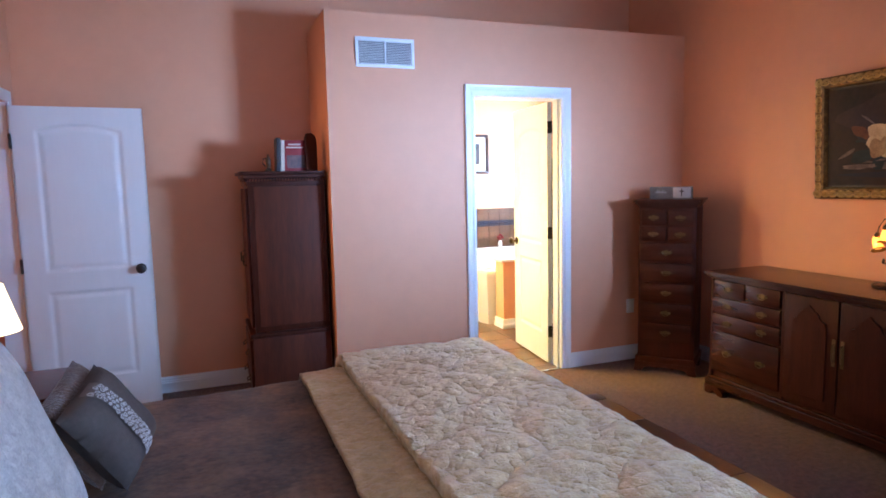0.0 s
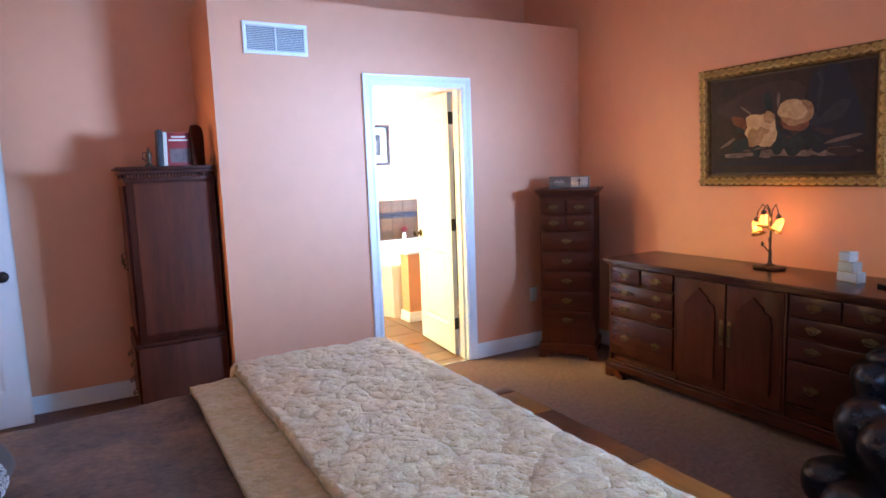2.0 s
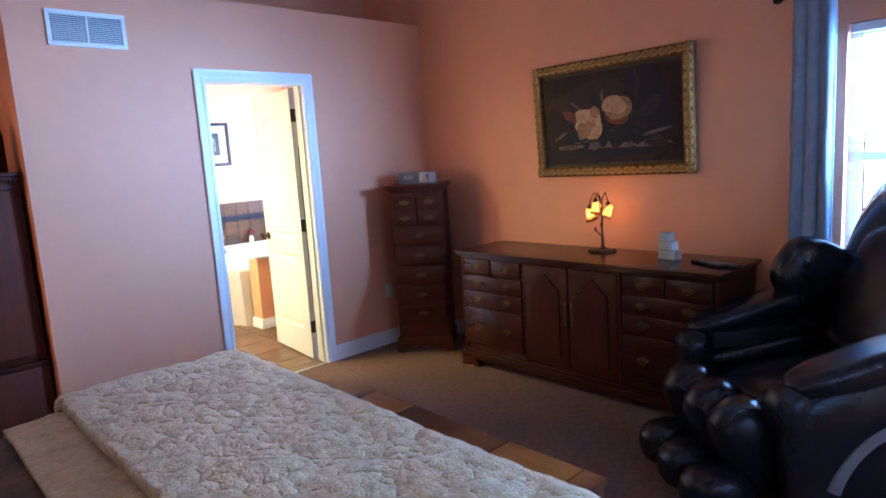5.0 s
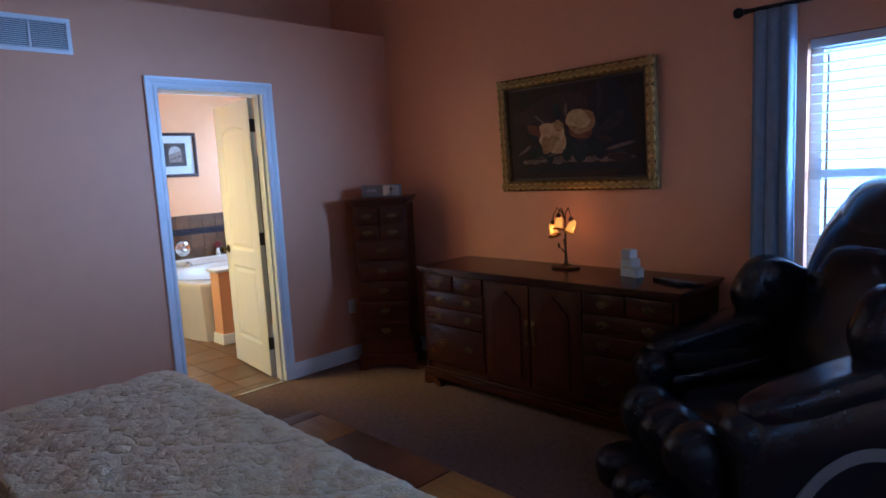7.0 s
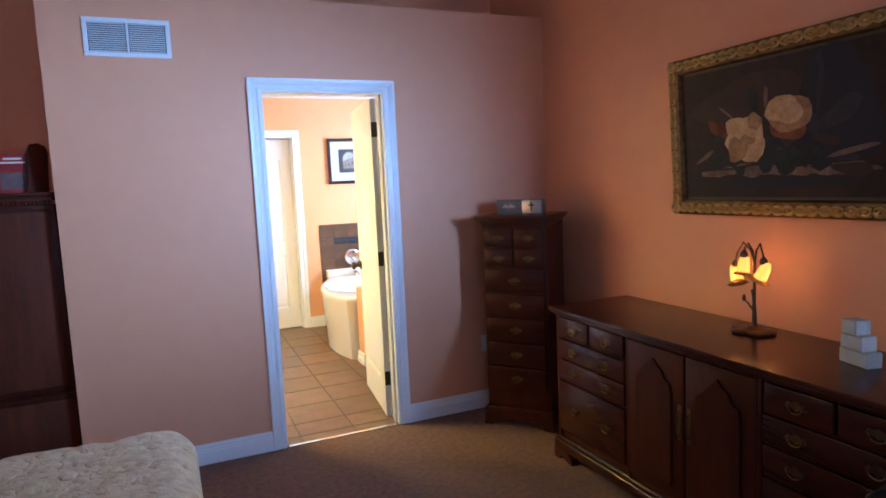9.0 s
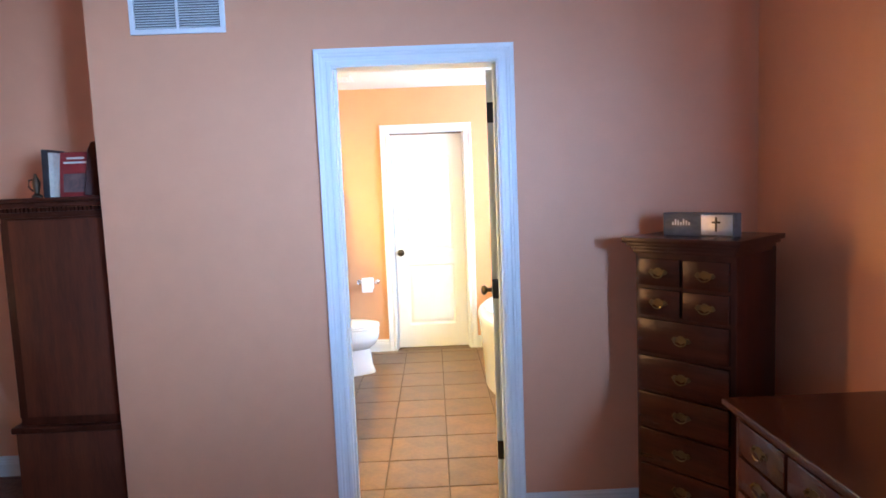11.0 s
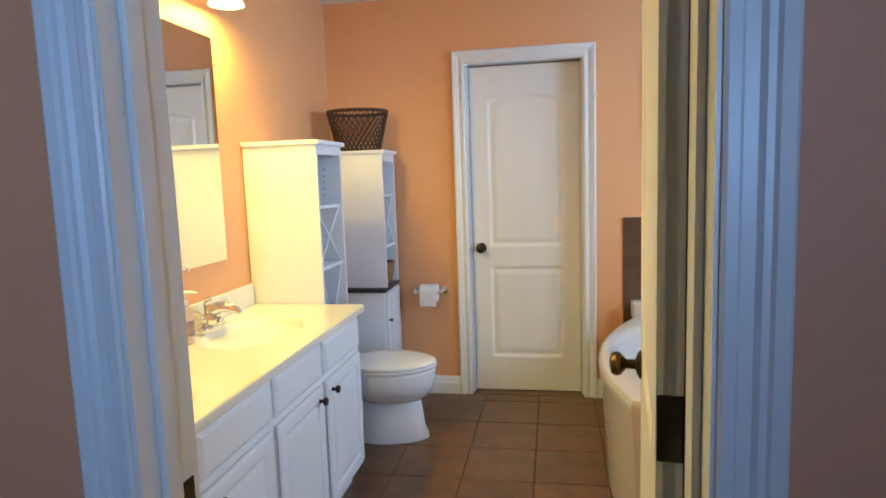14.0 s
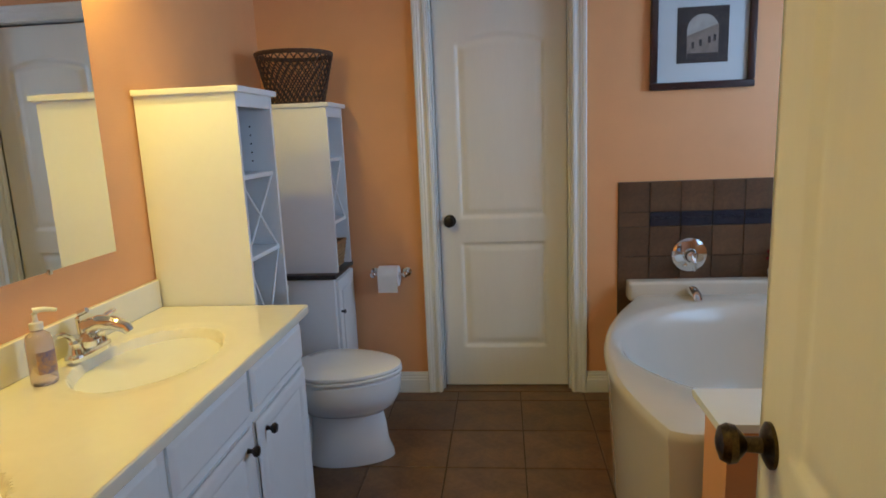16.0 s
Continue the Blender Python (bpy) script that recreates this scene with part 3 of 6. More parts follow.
for i in range(7):
    h = 0.120 if i < 2 else 0.150
    zc = z - h / 2 + 0.05
    if i < 2:
        for sx in (-1, 1):
            drawer_front(CH, pose(sx * 0.093, CD / 2 - 0.006, zc), 0.172, h - 0.014, (0,), CHERRY)
    else:
        drawer_front(CH, pose(0, CD / 2 - 0.006, zc), 0.362, h - 0.014, (0,), CHERRY)
    z -= h

# -- plaque on the chest --
PLQ = material("grey_wood_plaque", (0.17, 0.15, 0.135), 0.6, second=(0.09, 0.08, 0.07), scale=6, stretch=(2, 8, 8))
PLS = material("silver_plate", (0.42, 0.44, 0.46), 0.35, metal=0.8, vary=0.1, scale=10)
pq = thing("cross_plaque", "grey plaque block with a dark cross on a silver plate", "plaque", pose(1.09, -0.33, CHH, 0, 0, 180 - 56))
part("block", boxm(-0.15, 0.15, -0.025, 0.025, 0, 0.088, 0.003), PLQ, pq)
part("plate", boxm(-0.145, -0.02, 0.0252, 0.028, 0.006, 0.082, 0.001), PLS, pq, "silver metal plate")
bm = bmesh.new()
box(bm, -0.086, -0.078, 0.0282, 0.031, 0.018, 0.074, 0.001)
box(bm, -0.099, -0.065, 0.0282, 0.031, 0.050, 0.058, 0.001)
part("cross", bm, BRONZE, pq, "dark metal cross")
bm = bmesh.new()
for i in range(7):
    box(bm, 0.03 + 0.012 * i, 0.036 + 0.012 * i, 0.0252, 0.0262, 0.040, 0.052 + 0.006 * (i % 3), 0)
part("script_bar", bm, PLS, pq)

# -- table lamp with three amber tulip shades --
AMBER = glow("lit_amber_glass", (1.0, 0.40, 0.06), 2.6)
AMBERTIP = material("amber_glass_rim", (0.40, 0.17, 0.03), 0.25, vary=0.2, scale=30)
LB = material("bronze_lamp_metal", (0.10, 0.065, 0.04), 0.42, metal=0.8, vary=0.25, scale=30, bump=0.0008, bump_scale=90)
LZ = DH + 0.012
lp = thing("table_lamp", "bronze lily lamp with three lit amber glass shades", "lamp", pose(1.325, -1.79, LZ, 0, 0, 0))
bm = bmesh.new()
for i in range(5):
    a = 2 * math.pi * i / 5 + 0.3
    blob(bm, (0.035 * math.cos(a), 0.050 * math.sin(a), 0.008), (0.042, 0.052, 0.010), 0.8, 1.0, pose(0, 0, 0, 0, 0, 30 * i), 14, 8)
lathe(bm, [(0.05, 0.0), (0.05, 0.014), (0.03, 0.022), (0.014, 0.03), (0.010, 0.045)], (0, 0, 0), 16)
part("base", bm, LB, lp, "lily pad base")
bm = bmesh.new()
tube(bm, [(0, 0, 0.03), (0.004, 0.004, 0.12), (-0.004, -0.004, 0.22), (0, 0, 0.30)], [0.009, 0.007, 0.006, 0.006], 10)
tube(bm, [(0.006, -0.004, 0.03), (-0.006, -0.010, 0.10), (-0.002, 0.010, 0.18)], 0.0045, 8)
tube(bm, [(0, 0, 0.09), (-0.005, 0.03, 0.125), (-0.006, 0.045, 0.135)], [0.004, 0.004, 0.001], 8)
blob(bm, (-0.006, 0.045, 0.140), (0.008, 0.008, 0.016), 1, 1, None, 10, 6)
part("stem", bm, LB, lp)
shades = [((-0.02, 0.075), 0.240), ((-0.035, 0.022), 0.285), ((-0.015, -0.055), 0.262)]
for (sx, sy), sz in shades:
    bm = bmesh.new()
    tube(bm, [(0, 0, 0.28), (sx * 0.2, sy * 0.2, 0.345), (sx * 0.6, sy * 0.6, 0.375), (sx * 0.92, sy * 0.92, max(sz + 0.070, 0.33)), (sx, sy, sz + 0.055)], 0.004, 8)
    lathe(bm, [(0.006, 0.06), (0.014, 0.05), (0.016, 0.036), (0.012, 0.03)], (sx, sy, sz), 14)
    part("arm", bm, LB, lp, "curved bronze arm with a socket")
    bm = bmesh.new()
    prof = [(0.011, 0.040), (0.018, 0.028), (0.022, 0.008), (0.0235, -0.014), (0.026, -0.030)]
    tilt = pose(0, 0, 0, -24 * (1 if sy > 0.04 else (-1 if sy < 0 else 0)), 10, 0)
    lathe(bm, prof, (sx, sy, sz), 20, tilt)
    sh = part("shade", bm, AMBER, lp, "lit amber glass tulip shade")
    bm = bmesh.new()
    rings = []
    for r, zz in [(0.026, -0.0302), (0.031, -0.037), (0.040, -0.042), (0.0385, -0.044), (0.029, -0.040)]:
        rings.append([tilt @ Vector(((r + 0.003 * math.sin(6 * a)) * math.cos(a), (r + 0.003 * math.sin(6 * a)) * math.sin(a), zz)) + Vector((sx, sy, sz)) for a in [2 * math.pi * k / 36 for k in range(36)]])
    sweep(bm, rings, True, False)
    part("rim", bm, AMBERTIP, sh, "flared amber glass rim")

# -- stacked blocks and remotes on the dresser --
BLK = material("pale_stone_blocks", (0.42, 0.36, 0.28), 0.6, vary=0.15, scale=12)
BLF = material("pale_blue_block_face", (0.50, 0.56, 0.58), 0.5, vary=0.1, scale=12)
zz = LZ
for w, h, lab in ((0.115, 0.052, "wide grey keepsake block at the bottom of a stack"), (0.088, 0.050, "middle grey keepsake block of a stack"), (0.060, 0.050, "small grey keepsake block on top of a stack")):
    kb = thing("keepsake_block", lab, "block", pose(1.25, -2.27 + (0.10 - w) * 0.3, zz, 0, 0, -14), "stacked blocks")
    part("body", boxm(-0.030, 0.030, -w / 2, w / 2, 0, h, 0.003), BLK, kb)
    part("face", boxm(-0.0325, -0.0305, -w / 2 + 0.003, w / 2 - 0.003, 0.004, h - 0.004, 0.001), BLF, kb, "pale printed face")
    zz += h + 0.0005
for y, r, lab in ((-2.53, 62, "black remote control lying on the dresser"), (-2.60, 75, "slim black remote control lying on the dresser")):
    rc = thing("remote_control", lab, "remote control", pose(1.16, y, LZ, 0, 0, r), "remote controls")
    part("case", boxm(-0.11, 0.11, -0.024, 0.024, 0.0, 0.019, 0.006, 3), LEATHER, rc)
    bm = bmesh.new()
    for i in range(8):
        for j in (-0.011, 0.0, 0.011):
            box(bm, -0.075 + 0.018 * i, -0.065 + 0.018 * i, j - 0.0035, j + 0.0035, 0.0188, 0.0205, 0.0006, 1)
    part("buttons", bm, GREYPLASTIC, rc, "rows of grey buttons")

# -- framed flower painting --
GOLD = material("antique_gold_leaf", (0.78, 0.56, 0.22), 0.3, metal=0.9, second=(0.45, 0.29, 0.09), scale=30, bump=0.002, bump_scale=70)
DARKGOLD = material("dark_gold", (0.34, 0.21, 0.07), 0.42, metal=0.7, second=(0.10, 0.055, 0.02), scale=30, bump=0.002, bump_scale=70)
DARKW = material("dark_frame_wood", (0.035, 0.020, 0.012), 0.4, vary=0.2, scale=14)
PW, PH = 1.125, 0.735
pm = pose(1.466, -1.772, 1.668, 0, 0, 90) @ pose(0, 0, 0, 0, 0, 0)
PIC = thing("flower_painting", "dark magnolia still life in an ornate gold frame", "painting", pm @ pose(0, 0, 0, -2.6, 0, 0))
fw = 0.070
prof = [(0.0, 0.0), (0.0, 0.028), (0.010, 0.036), (0.030, 0.030), (0.050, 0.040), (0.062, 0.034), (fw, 0.014), (fw, 0.0)]


def frame_rail(a, b, inn):
    """A mitred rail from corner a to corner b; inn points to the picture's middle."""
    bm = bmesh.new()
    ring = []
    for c, sgn in ((a, 1), (b, -1)):
        d = Vector((b[0] - a[0], 0, b[1] - a[1])).normalized()
        ring.append([Vector((c[0], 0, c[1])) + Vector((inn[0], 0, inn[1])) * u + d * sgn * u + Vector((0, v, 0)) for u, v in prof])
    return sweep(bm, ring)


cor = [(-PW / 2, -PH / 2), (PW / 2, -PH / 2), (PW / 2, PH / 2), (-PW / 2, PH / 2)]
inn = [(0, 1), (-1, 0), (0, -1), (1, 0)]
# The rails are a darker gold than the scrolls, for contrast.
rails = [part("frame_rail", frame_rail(cor[i], cor[(i + 1) % 4], inn[i]), DARKGOLD, PIC, "carved gold frame rail") for i in range(4)]
bm = bmesh.new()
for s in (-1, 1):
    pts = [(0.028 * math.cos(a) * (1 - k / 26), 0, 0.020 * math.sin(a) * s * (1 - k / 26)) for k, a in enumerate([0.45 * i for i in range(18)])]
    tube(bm, pts, [0.006] * 12 + [0.005, 0.0045, 0.004, 0.0035, 0.003, 0.002], 6)
blob(bm, (0, 0.002, 0), (0.009, 0.009, 0.009), 1, 1, None, 8, 6)
orn = bpy.data.meshes.new("scroll")
bm.to_mesh(orn)
bm.free()
orn.materials.append(GOLD)
for i, (n, L) in enumerate(((22, PW), (14, PH), (22, PW), (14, PH))):
    a, b = Vector((cor[i][0], 0, cor[i][1])), Vector((cor[(i + 1) % 4][0], 0, cor[(i + 1) % 4][1]))
    for k in range(n):
        p = a.lerp(b, (k + 0.5) / n) + Vector((inn[i][0], 0, inn[i][1])) * 0.030
        shared("scroll", orn, rails[i], Matrix.Translation(p + Vector((0, 0.036, 0))) @ pose(0, 0, 0, 0, 0 if i % 2 == 0 else 90, 0) @ Matrix.Diagonal((1 if k % 2 else -1, 1, 1, 1)))
part("inner_liner", boxm(-PW / 2 + fw, PW / 2 - fw, 0.001, 0.008, -PH / 2 + fw, PH / 2 - fw), DARKW, PIC)
CANVAS = material("dark_painted_canvas", (0.040, 0.022, 0.020), 0.6, second=(0.012, 0.010, 0.014), scale=3.5, bump=0.0004, bump_scale=300, spec=0.2)
cv = part("canvas", boxm(-PW / 2 + fw + 0.012, PW / 2 - fw - 0.012, 0.0082, 0.012, -PH / 2 + fw + 0.012, PH / 2 - fw - 0.012), CANVAS, PIC, "dark oil canvas")


def oil(name, a, b, scale=16):
    return material(name, a, 0.6, second=b, scale=scale, bump=0.0003, bump_scale=200, spec=0.2)


CREAM = oil("painted_cream_petal", (0.62, 0.43, 0.25), (0.33, 0.19, 0.095), 22)
CREAMD = oil("painted_shaded_petal", (0.40, 0.24, 0.12), (0.20, 0.10, 0.05), 22)
PINKP = oil("painted_rose_petal", (0.22, 0.075, 0.040), (0.10, 0.035, 0.025))
LEAFP = oil("painted_dark_leaf", (0.022, 0.034, 0.042), (0.010, 0.014, 0.018))
LEAFL = oil("painted_grey_leaf", (0.034, 0.036, 0.048), (0.018, 0.020, 0.030))
CLOTH = oil("painted_pale_cloth", (0.20, 0.135, 0.125), (0.05, 0.034, 0.036), 9)
SHADOWB = oil("painted_blue_shadow", (0.016, 0.019, 0.036), (0.020, 0.017, 0.026), 5)
SHADOWR = oil("painted_brown_shadow", (0.055, 0.030, 0.030), (0.030, 0.018, 0.020), 5)
rng = random.Random(5)


def petal(cx, cz, a, ln, wd, layer, mat, name="painted_petal", rag=0.08):
    """A flat painted stroke on the canvas."""
    bm = bmesh.new()
    pts = []
    n = 18
    k1, k2 = rng.uniform(0, 6.28), rng.uniform(0, 6.28)
    for i in range(n):
        t = 2 * math.pi * i / n
        q = 1 + rag * math.sin(3 * t + k1) + rag * 0.6 * math.sin(5 * t + k2)
        u = 0.5 * ln * (1 + math.cos(t) * q)
        v = 0.5 * wd * math.sin(t) * (1 + 0.22 * math.cos(t)) * q
        pts.append((cx + u * math.cos(a) - v * math.sin(a), cz + u * math.sin(a) + v * math.cos(a)))
    extrude_outline(bm, pts, lambda u, v, d: Vector((-u, 0.0122 + layer * 0.0004 + d, v)), 0.0003)
    part(name, bm, mat, cv, smooth=False)


# dark ground: blue drapery on one side, brown on the other
petal(0.12, 0.02, 0.25, 0.30, 0.44, 0, SHADOWB, "painted_shadow")
petal(-0.42, 0.10, 0.05, 0.56, 0.24, 0.2, SHADOWR, "painted_shadow")
petal(-0.40, -0.225, 0.0, 0.80, 0.045, 0.3, SHADOWB, "painted_shadow")
petal(0.13, 0.05, 1.25, 0.24, 0.035, 0.6, LEAFL, "painted_leaf")
petal(0.19, 0.05, 1.5, 0.22, 0.030, 0.7, LEAFL, "painted_leaf")
petal(0.14, 0.06, 1.36, 0.20, 0.05, 0.9, SHADOWB, "painted_leaf")
for k in range(7):
    petal(-0.40 + 0.105 * k + rng.uniform(-0.02, 0.02), -0.175 + rng.uniform(-0.008, 0.008), rng.uniform(-0.08, 0.08), rng.uniform(0.14, 0.22), rng.uniform(0.030, 0.045), 1 + 0.1 * k, CLOTH, "painted_cloth", 0.14)
for cx, cz, a, ln, wd, mt in ((-0.16, -0.09, -2.9, 0.19, 0.07, LEAFP), (-0.15, -0.10, -2.0, 0.11, 0.06, LEAFP), (0.0, -0.06, -1.0, 0.15, 0.10, LEAFP), (0.03, -0.04, -0.55, 0.20, 0.10, LEAFP), (-0.02, -0.07, -1.9, 0.12, 0.07, LEAFP), (0.11, -0.02, -0.9, 0.20, 0.09, SHADOWB), (0.19, -0.02, 0.55, 0.20, 0.075, LEAFL), (0.22, 0.01, 0.5, 0.14, 0.04, LEAFP), (0.10, -0.06, -0.25, 0.18, 0.04, SHADOWB), (-0.08, 0.08, 1.9, 0.11, 0.05, LEAFP), (-0.04, 0.09, 1.5, 0.09, 0.02, CLOTH), (-0.20, 0.06, 2.5, 0.10, 0.012, CLOTH), (0.22, -0.13, 0.2, 0.20, 0.022, CLOTH), (0.24, -0.17, -0.1, 0.16, 0.05, SHADOWR), (-0.42, -0.13, 0.5, 0.12, 0.02, CLOTH)):
    petal(cx, cz, a, ln, wd, 2 + 0.05 * ln, mt, "painted_leaf")
for cx, cz, a, ln, wd in ((-0.25, 0.00, 2.6, 0.10, 0.055), (-0.24, -0.02, 2.2, 0.09, 0.05)):
    petal(cx, cz, a, ln, wd, 3, PINKP)
for k in range(26):
    petal(rng.uniform(-0.34, 0.30), rng.uniform(-0.14, 0.02), rng.uniform(-3.1, 3.1), rng.uniform(0.06, 0.12), rng.uniform(0.02, 0.045), 2.4 + 0.02 * k, (LEAFP, SHADOWB, LEAFL, SHADOWR)[k % 4], "painted_leaf", 0.16)
for k in range(9):
    petal(rng.uniform(-0.40, 0.34), rng.uniform(-0.20, -0.13), rng.uniform(-0.15, 0.15), rng.uniform(0.06, 0.14), rng.uniform(0.008, 0.020), 1.9 + 0.02 * k, CLOTH, "painted_cloth", 0.18)
# open rose, then the bud that leans beside it
for k, (dx, dz, a, ln, wd, mt) in enumerate(((-0.105, -0.02, 0.1, 0.20, 0.19, CREAM), (-0.045, 0.00, 1.75, 0.09, 0.11, CREAM), (0.03, 0.02, 1.3, 0.08, 0.07, CREAMD), (-0.075, 0.00, -1.1, 0.11, 0.10, CREAMD), (0.02, -0.04, -0.4, 0.07, 0.10, CREAM), (-0.035, -0.02, 0.3, 0.085, 0.06, CREAMD), (-0.02, 0.03, -0.3, 0.075, 0.035, CREAM))):
    petal(-0.135 + dx, -0.025 + dz, a, ln, wd, 4 + 0.5 * k, mt)
for k, (dx, dz, a, ln, wd, mt) in enumerate(((-0.07, -0.04, -0.2, 0.15, 0.08, PINKP), (-0.09, 0.02, -0.15, 0.19, 0.13, CREAMD), (-0.08, 0.04, -0.25, 0.15, 0.095, CREAM), (-0.085, 0.01, -0.1, 0.07, 0.05, CREAM))):
    petal(0.045 + dx, 0.052 + dz, a, ln * 1.12, wd * 1.15, 9 + 0.5 * k, mt)

# -- return air grille --
VG = thing("return_air_grille", "white metal return air grille on the wall", "vent grille", pose(-0.987, 0, 2.306))
VW, VH = 0.40, 0.19
for x0, x1, z0, z1 in ((-VW / 2, VW / 2, VH / 2 - 0.022, VH / 2), (-VW / 2, VW / 2, -VH / 2, -VH / 2 + 0.022), (-VW / 2, -VW / 2 + 0.022, -VH / 2 + 0.022, VH / 2 - 0.022), (VW / 2 - 0.022, VW / 2, -VH / 2 + 0.022, VH / 2 - 0.022), (-0.006, 0.006, -VH / 2 + 0.022, VH / 2 - 0.022)):
    part("frame", boxm(x0, x1, -0.012, 0, z0, z1, 0.002), WHITE, VG)
# A flat dark plate stands in for the shaded duct behind the slats.
part("backing", boxm(-VW / 2 + 0.02, VW / 2 - 0.02, -0.0025, -0.0005, -VH / 2 + 0.02, VH / 2 - 0.02), material("duct_shade", (0.10, 0.10, 0.10), 0.8), VG, "flat dark plate in place of the duct's shade")
slat = bpy.data.meshes.new("slat")
bm = boxm(-0.083, 0.083, -0.006, 0.006, -0.0008, 0.0008)
bm.to_mesh(slat)
bm.free()
slat.materials.append(WHITE)
for cx in (-0.092, 0.092):
    for i in range(14):
        shared("slat", slat, VG, pose(cx, -0.0075, -0.068 + 0.0105 * i, 38, 0, 0))

# -- light switch and outlet plates --
ol = thing("wall_outlet", "ivory wall outlet plate beside the tall chest", "outlet", pose(0.985, -0.0, 0.435))
part("plate", boxm(-0.035, 0.035, -0.006, 0, -0.057, 0.057, 0.003), WHITE, ol)
for z in (-0.02, 0.02):
    part("socket", boxm(-0.015, 0.015, -0.0075, -0.006, z - 0.013, z + 0.013, 0.001), DOORWHITE, ol)

# -- armoire in the alcove, facing the entry --
AR = thing("armoire", "reddish dark wood armoire with a chest base", "armoire", pose(-1.40, 0.10, 0))
AW, AD = 0.49, 0.52
bm = bmesh.new()
box(bm, -AW, -0.002, 0.0, AD, 0.50, 1.48, 0.004)
part("upper_case", bm, CHERRYV, AR)
RED = material("red_brown_wood_panel", (0.125, 0.030, 0.011), 0.6, second=(0.065, 0.015, 0.007), scale=2.5, spec=0.2, stretch=(5, 5, 0.6), bump=0.0003, bump_scale=30)
part("side_panel", boxm(-AW + 0.035, -0.03, -0.006, 0.004, 0.54, 1.45, 0.004), RED, AR, "red-brown side panel")
bm = bmesh.new()
box(bm, -AW - 0.02, -0.002, -0.018, AD + 0.0, 0.06, 0.47, 0.005)
part("chest_base", bm, RED, AR, "wider chest base")
bm = bmesh.new()
box(bm, -AW - 0.035, -0.002, -0.030, AD, 0.47, 0.50, 0.008, 3)
part("waist_moulding", bm, CHERRYV, AR)
bm = bmesh.new()
box(bm, -AW - 0.010, -0.002, -0.010, AD, 1.46, 1.485, 0.003)
box(bm, -AW - 0.030, -0.002, -0.028, AD, 1.505, 1.53, 0.008, 3)
box(bm, -AW - 0.050, -0.002, -0.046, AD, 1.53, 1.548, 0.005)
for i in range(26):
    box(bm, -AW + 0.0185 * i, -AW + 0.0185 * i + 0.010, -0.020, 0.0, 1.486, 1.504)
for i in range(26):
    box(bm, -AW - 0.020, -AW, 0.02 + 0.0185 * i, 0.03 + 0.0185 * i, 1.486, 1.504)
part("cornice", bm, CHERRYV, AR, "dentil cornice")
for y0, y1 in ((0.02, 0.255), (0.265, 0.50)):
    d = part("door", boxm(-AW - 0.018, -AW, y0, y1, 0.53, 1.44, 0.004), CHERRYV, AR)
    bm = bmesh.new()
    tube(bm, [(-AW - 0.018, y1 - 0.03, 0.92), (-AW - 0.040, y1 - 0.03, 0.93), (-AW - 0.040, y1 - 0.03, 0.99), (-AW - 0.018, y1 - 0.03, 1.0)], 0.005, 8)
    part("handle", bm, BRASS, d, "aged brass pull")
for z0, z1 in ((0.10, 0.27), (0.28, 0.45)):
    d = part("drawer", boxm(-AW - 0.038, -AW - 0.02, 0.02, AD - 0.02, z0, z1, 0.005), CHERRYV, AR)
    for y in (0.12, 0.40):
        bm = bmesh.new()
        tube(bm, [(-AW - 0.038, y - 0.035, (z0 + z1) / 2), (-AW - 0.062, y - 0.03, (z0 + z1) / 2 - 0.02), (-AW - 0.062, y + 0.03, (z0 + z1) / 2 - 0.02), (-AW - 0.038, y + 0.035, (z0 + z1) / 2)], 0.004, 8)
        part("handle", bm, BRASS, d, "aged brass bail")
for x in (-AW - 0.01, -0.06):
    for y in (-0.015, AD - 0.06):
        part("foot", boxm(x, x + 0.05, y, y + 0.06, 0.0, 0.06, 0.004), CHERRYV, AR)

# -- books and keepsakes on the armoire --
REDB = material("red_book_cloth", (0.26, 0.016, 0.014), 0.5, vary=0.15, scale=20)
BLKB = material("dark_book_cloth", (0.025, 0.022, 0.022), 0.5, vary=0.2, scale=20)
PAPER = material("cream_paper", (0.62, 0.56, 0.44), 0.8, vary=0.1, scale=60)
AZ = 1.549
bk = thing("red_book", "red picture book standing with its cover to the room", "book", pose(-1.575, 0.16, AZ, -8, 0, 0))
part("cover", boxm(-0.072, 0.072, 0.0, 0.004, 0, 0.205, 0.001), REDB, bk)
part("pages", boxm(-0.068, 0.068, 0.0042, 0.018, 0.003, 0.200), PAPER, bk)
part("cover_picture", boxm(-0.055, 0.062, -0.0012, -0.0002, 0.02, 0.105), material("dark_cover_picture", (0.05, 0.04, 0.04), 0.5, second=(0.20, 0.10, 0.08), scale=16), bk)
bm = bmesh.new()
for z, w in ((0.172, 0.04), (0.152, 0.055)):
    box(bm, -w, w, -0.0014, -0.0002, z, z + 0.009)
part("title_bar", bm, PAPER, bk)
for x, h, t, mt, lab in ((-1.662, 0.20, 0.022, PAPER, "cream book standing on the armoire"), (-1.690, 0.215, 0.026, BLKB, "dark book standing on the armoire")):
    bk = thing("book", lab, "book", pose(x, 0.20, AZ, 0, 2, 0))
    part("cover", boxm(-t / 2, t / 2, -0.07, 0.07, 0, h, 0.002), mt, bk)
    part("pages", boxm(-t / 2 + 0.003, t / 2 - 0.003, -0.064, 0.072, 0.004, h - 0.004), PAPER, bk)
bm = bmesh.new()
extrude_outline(bm, [(-0.05, 0), (0.05, 0), (0.05, 0.21), (0.038, 0.245), (0.0, 0.258), (-0.038, 0.245), (-0.05, 0.21)], lambda u, v, d: Vector((u, d, v)), 0.014)
bd = mesh_object("wooden_board", bm, CHERRYV)
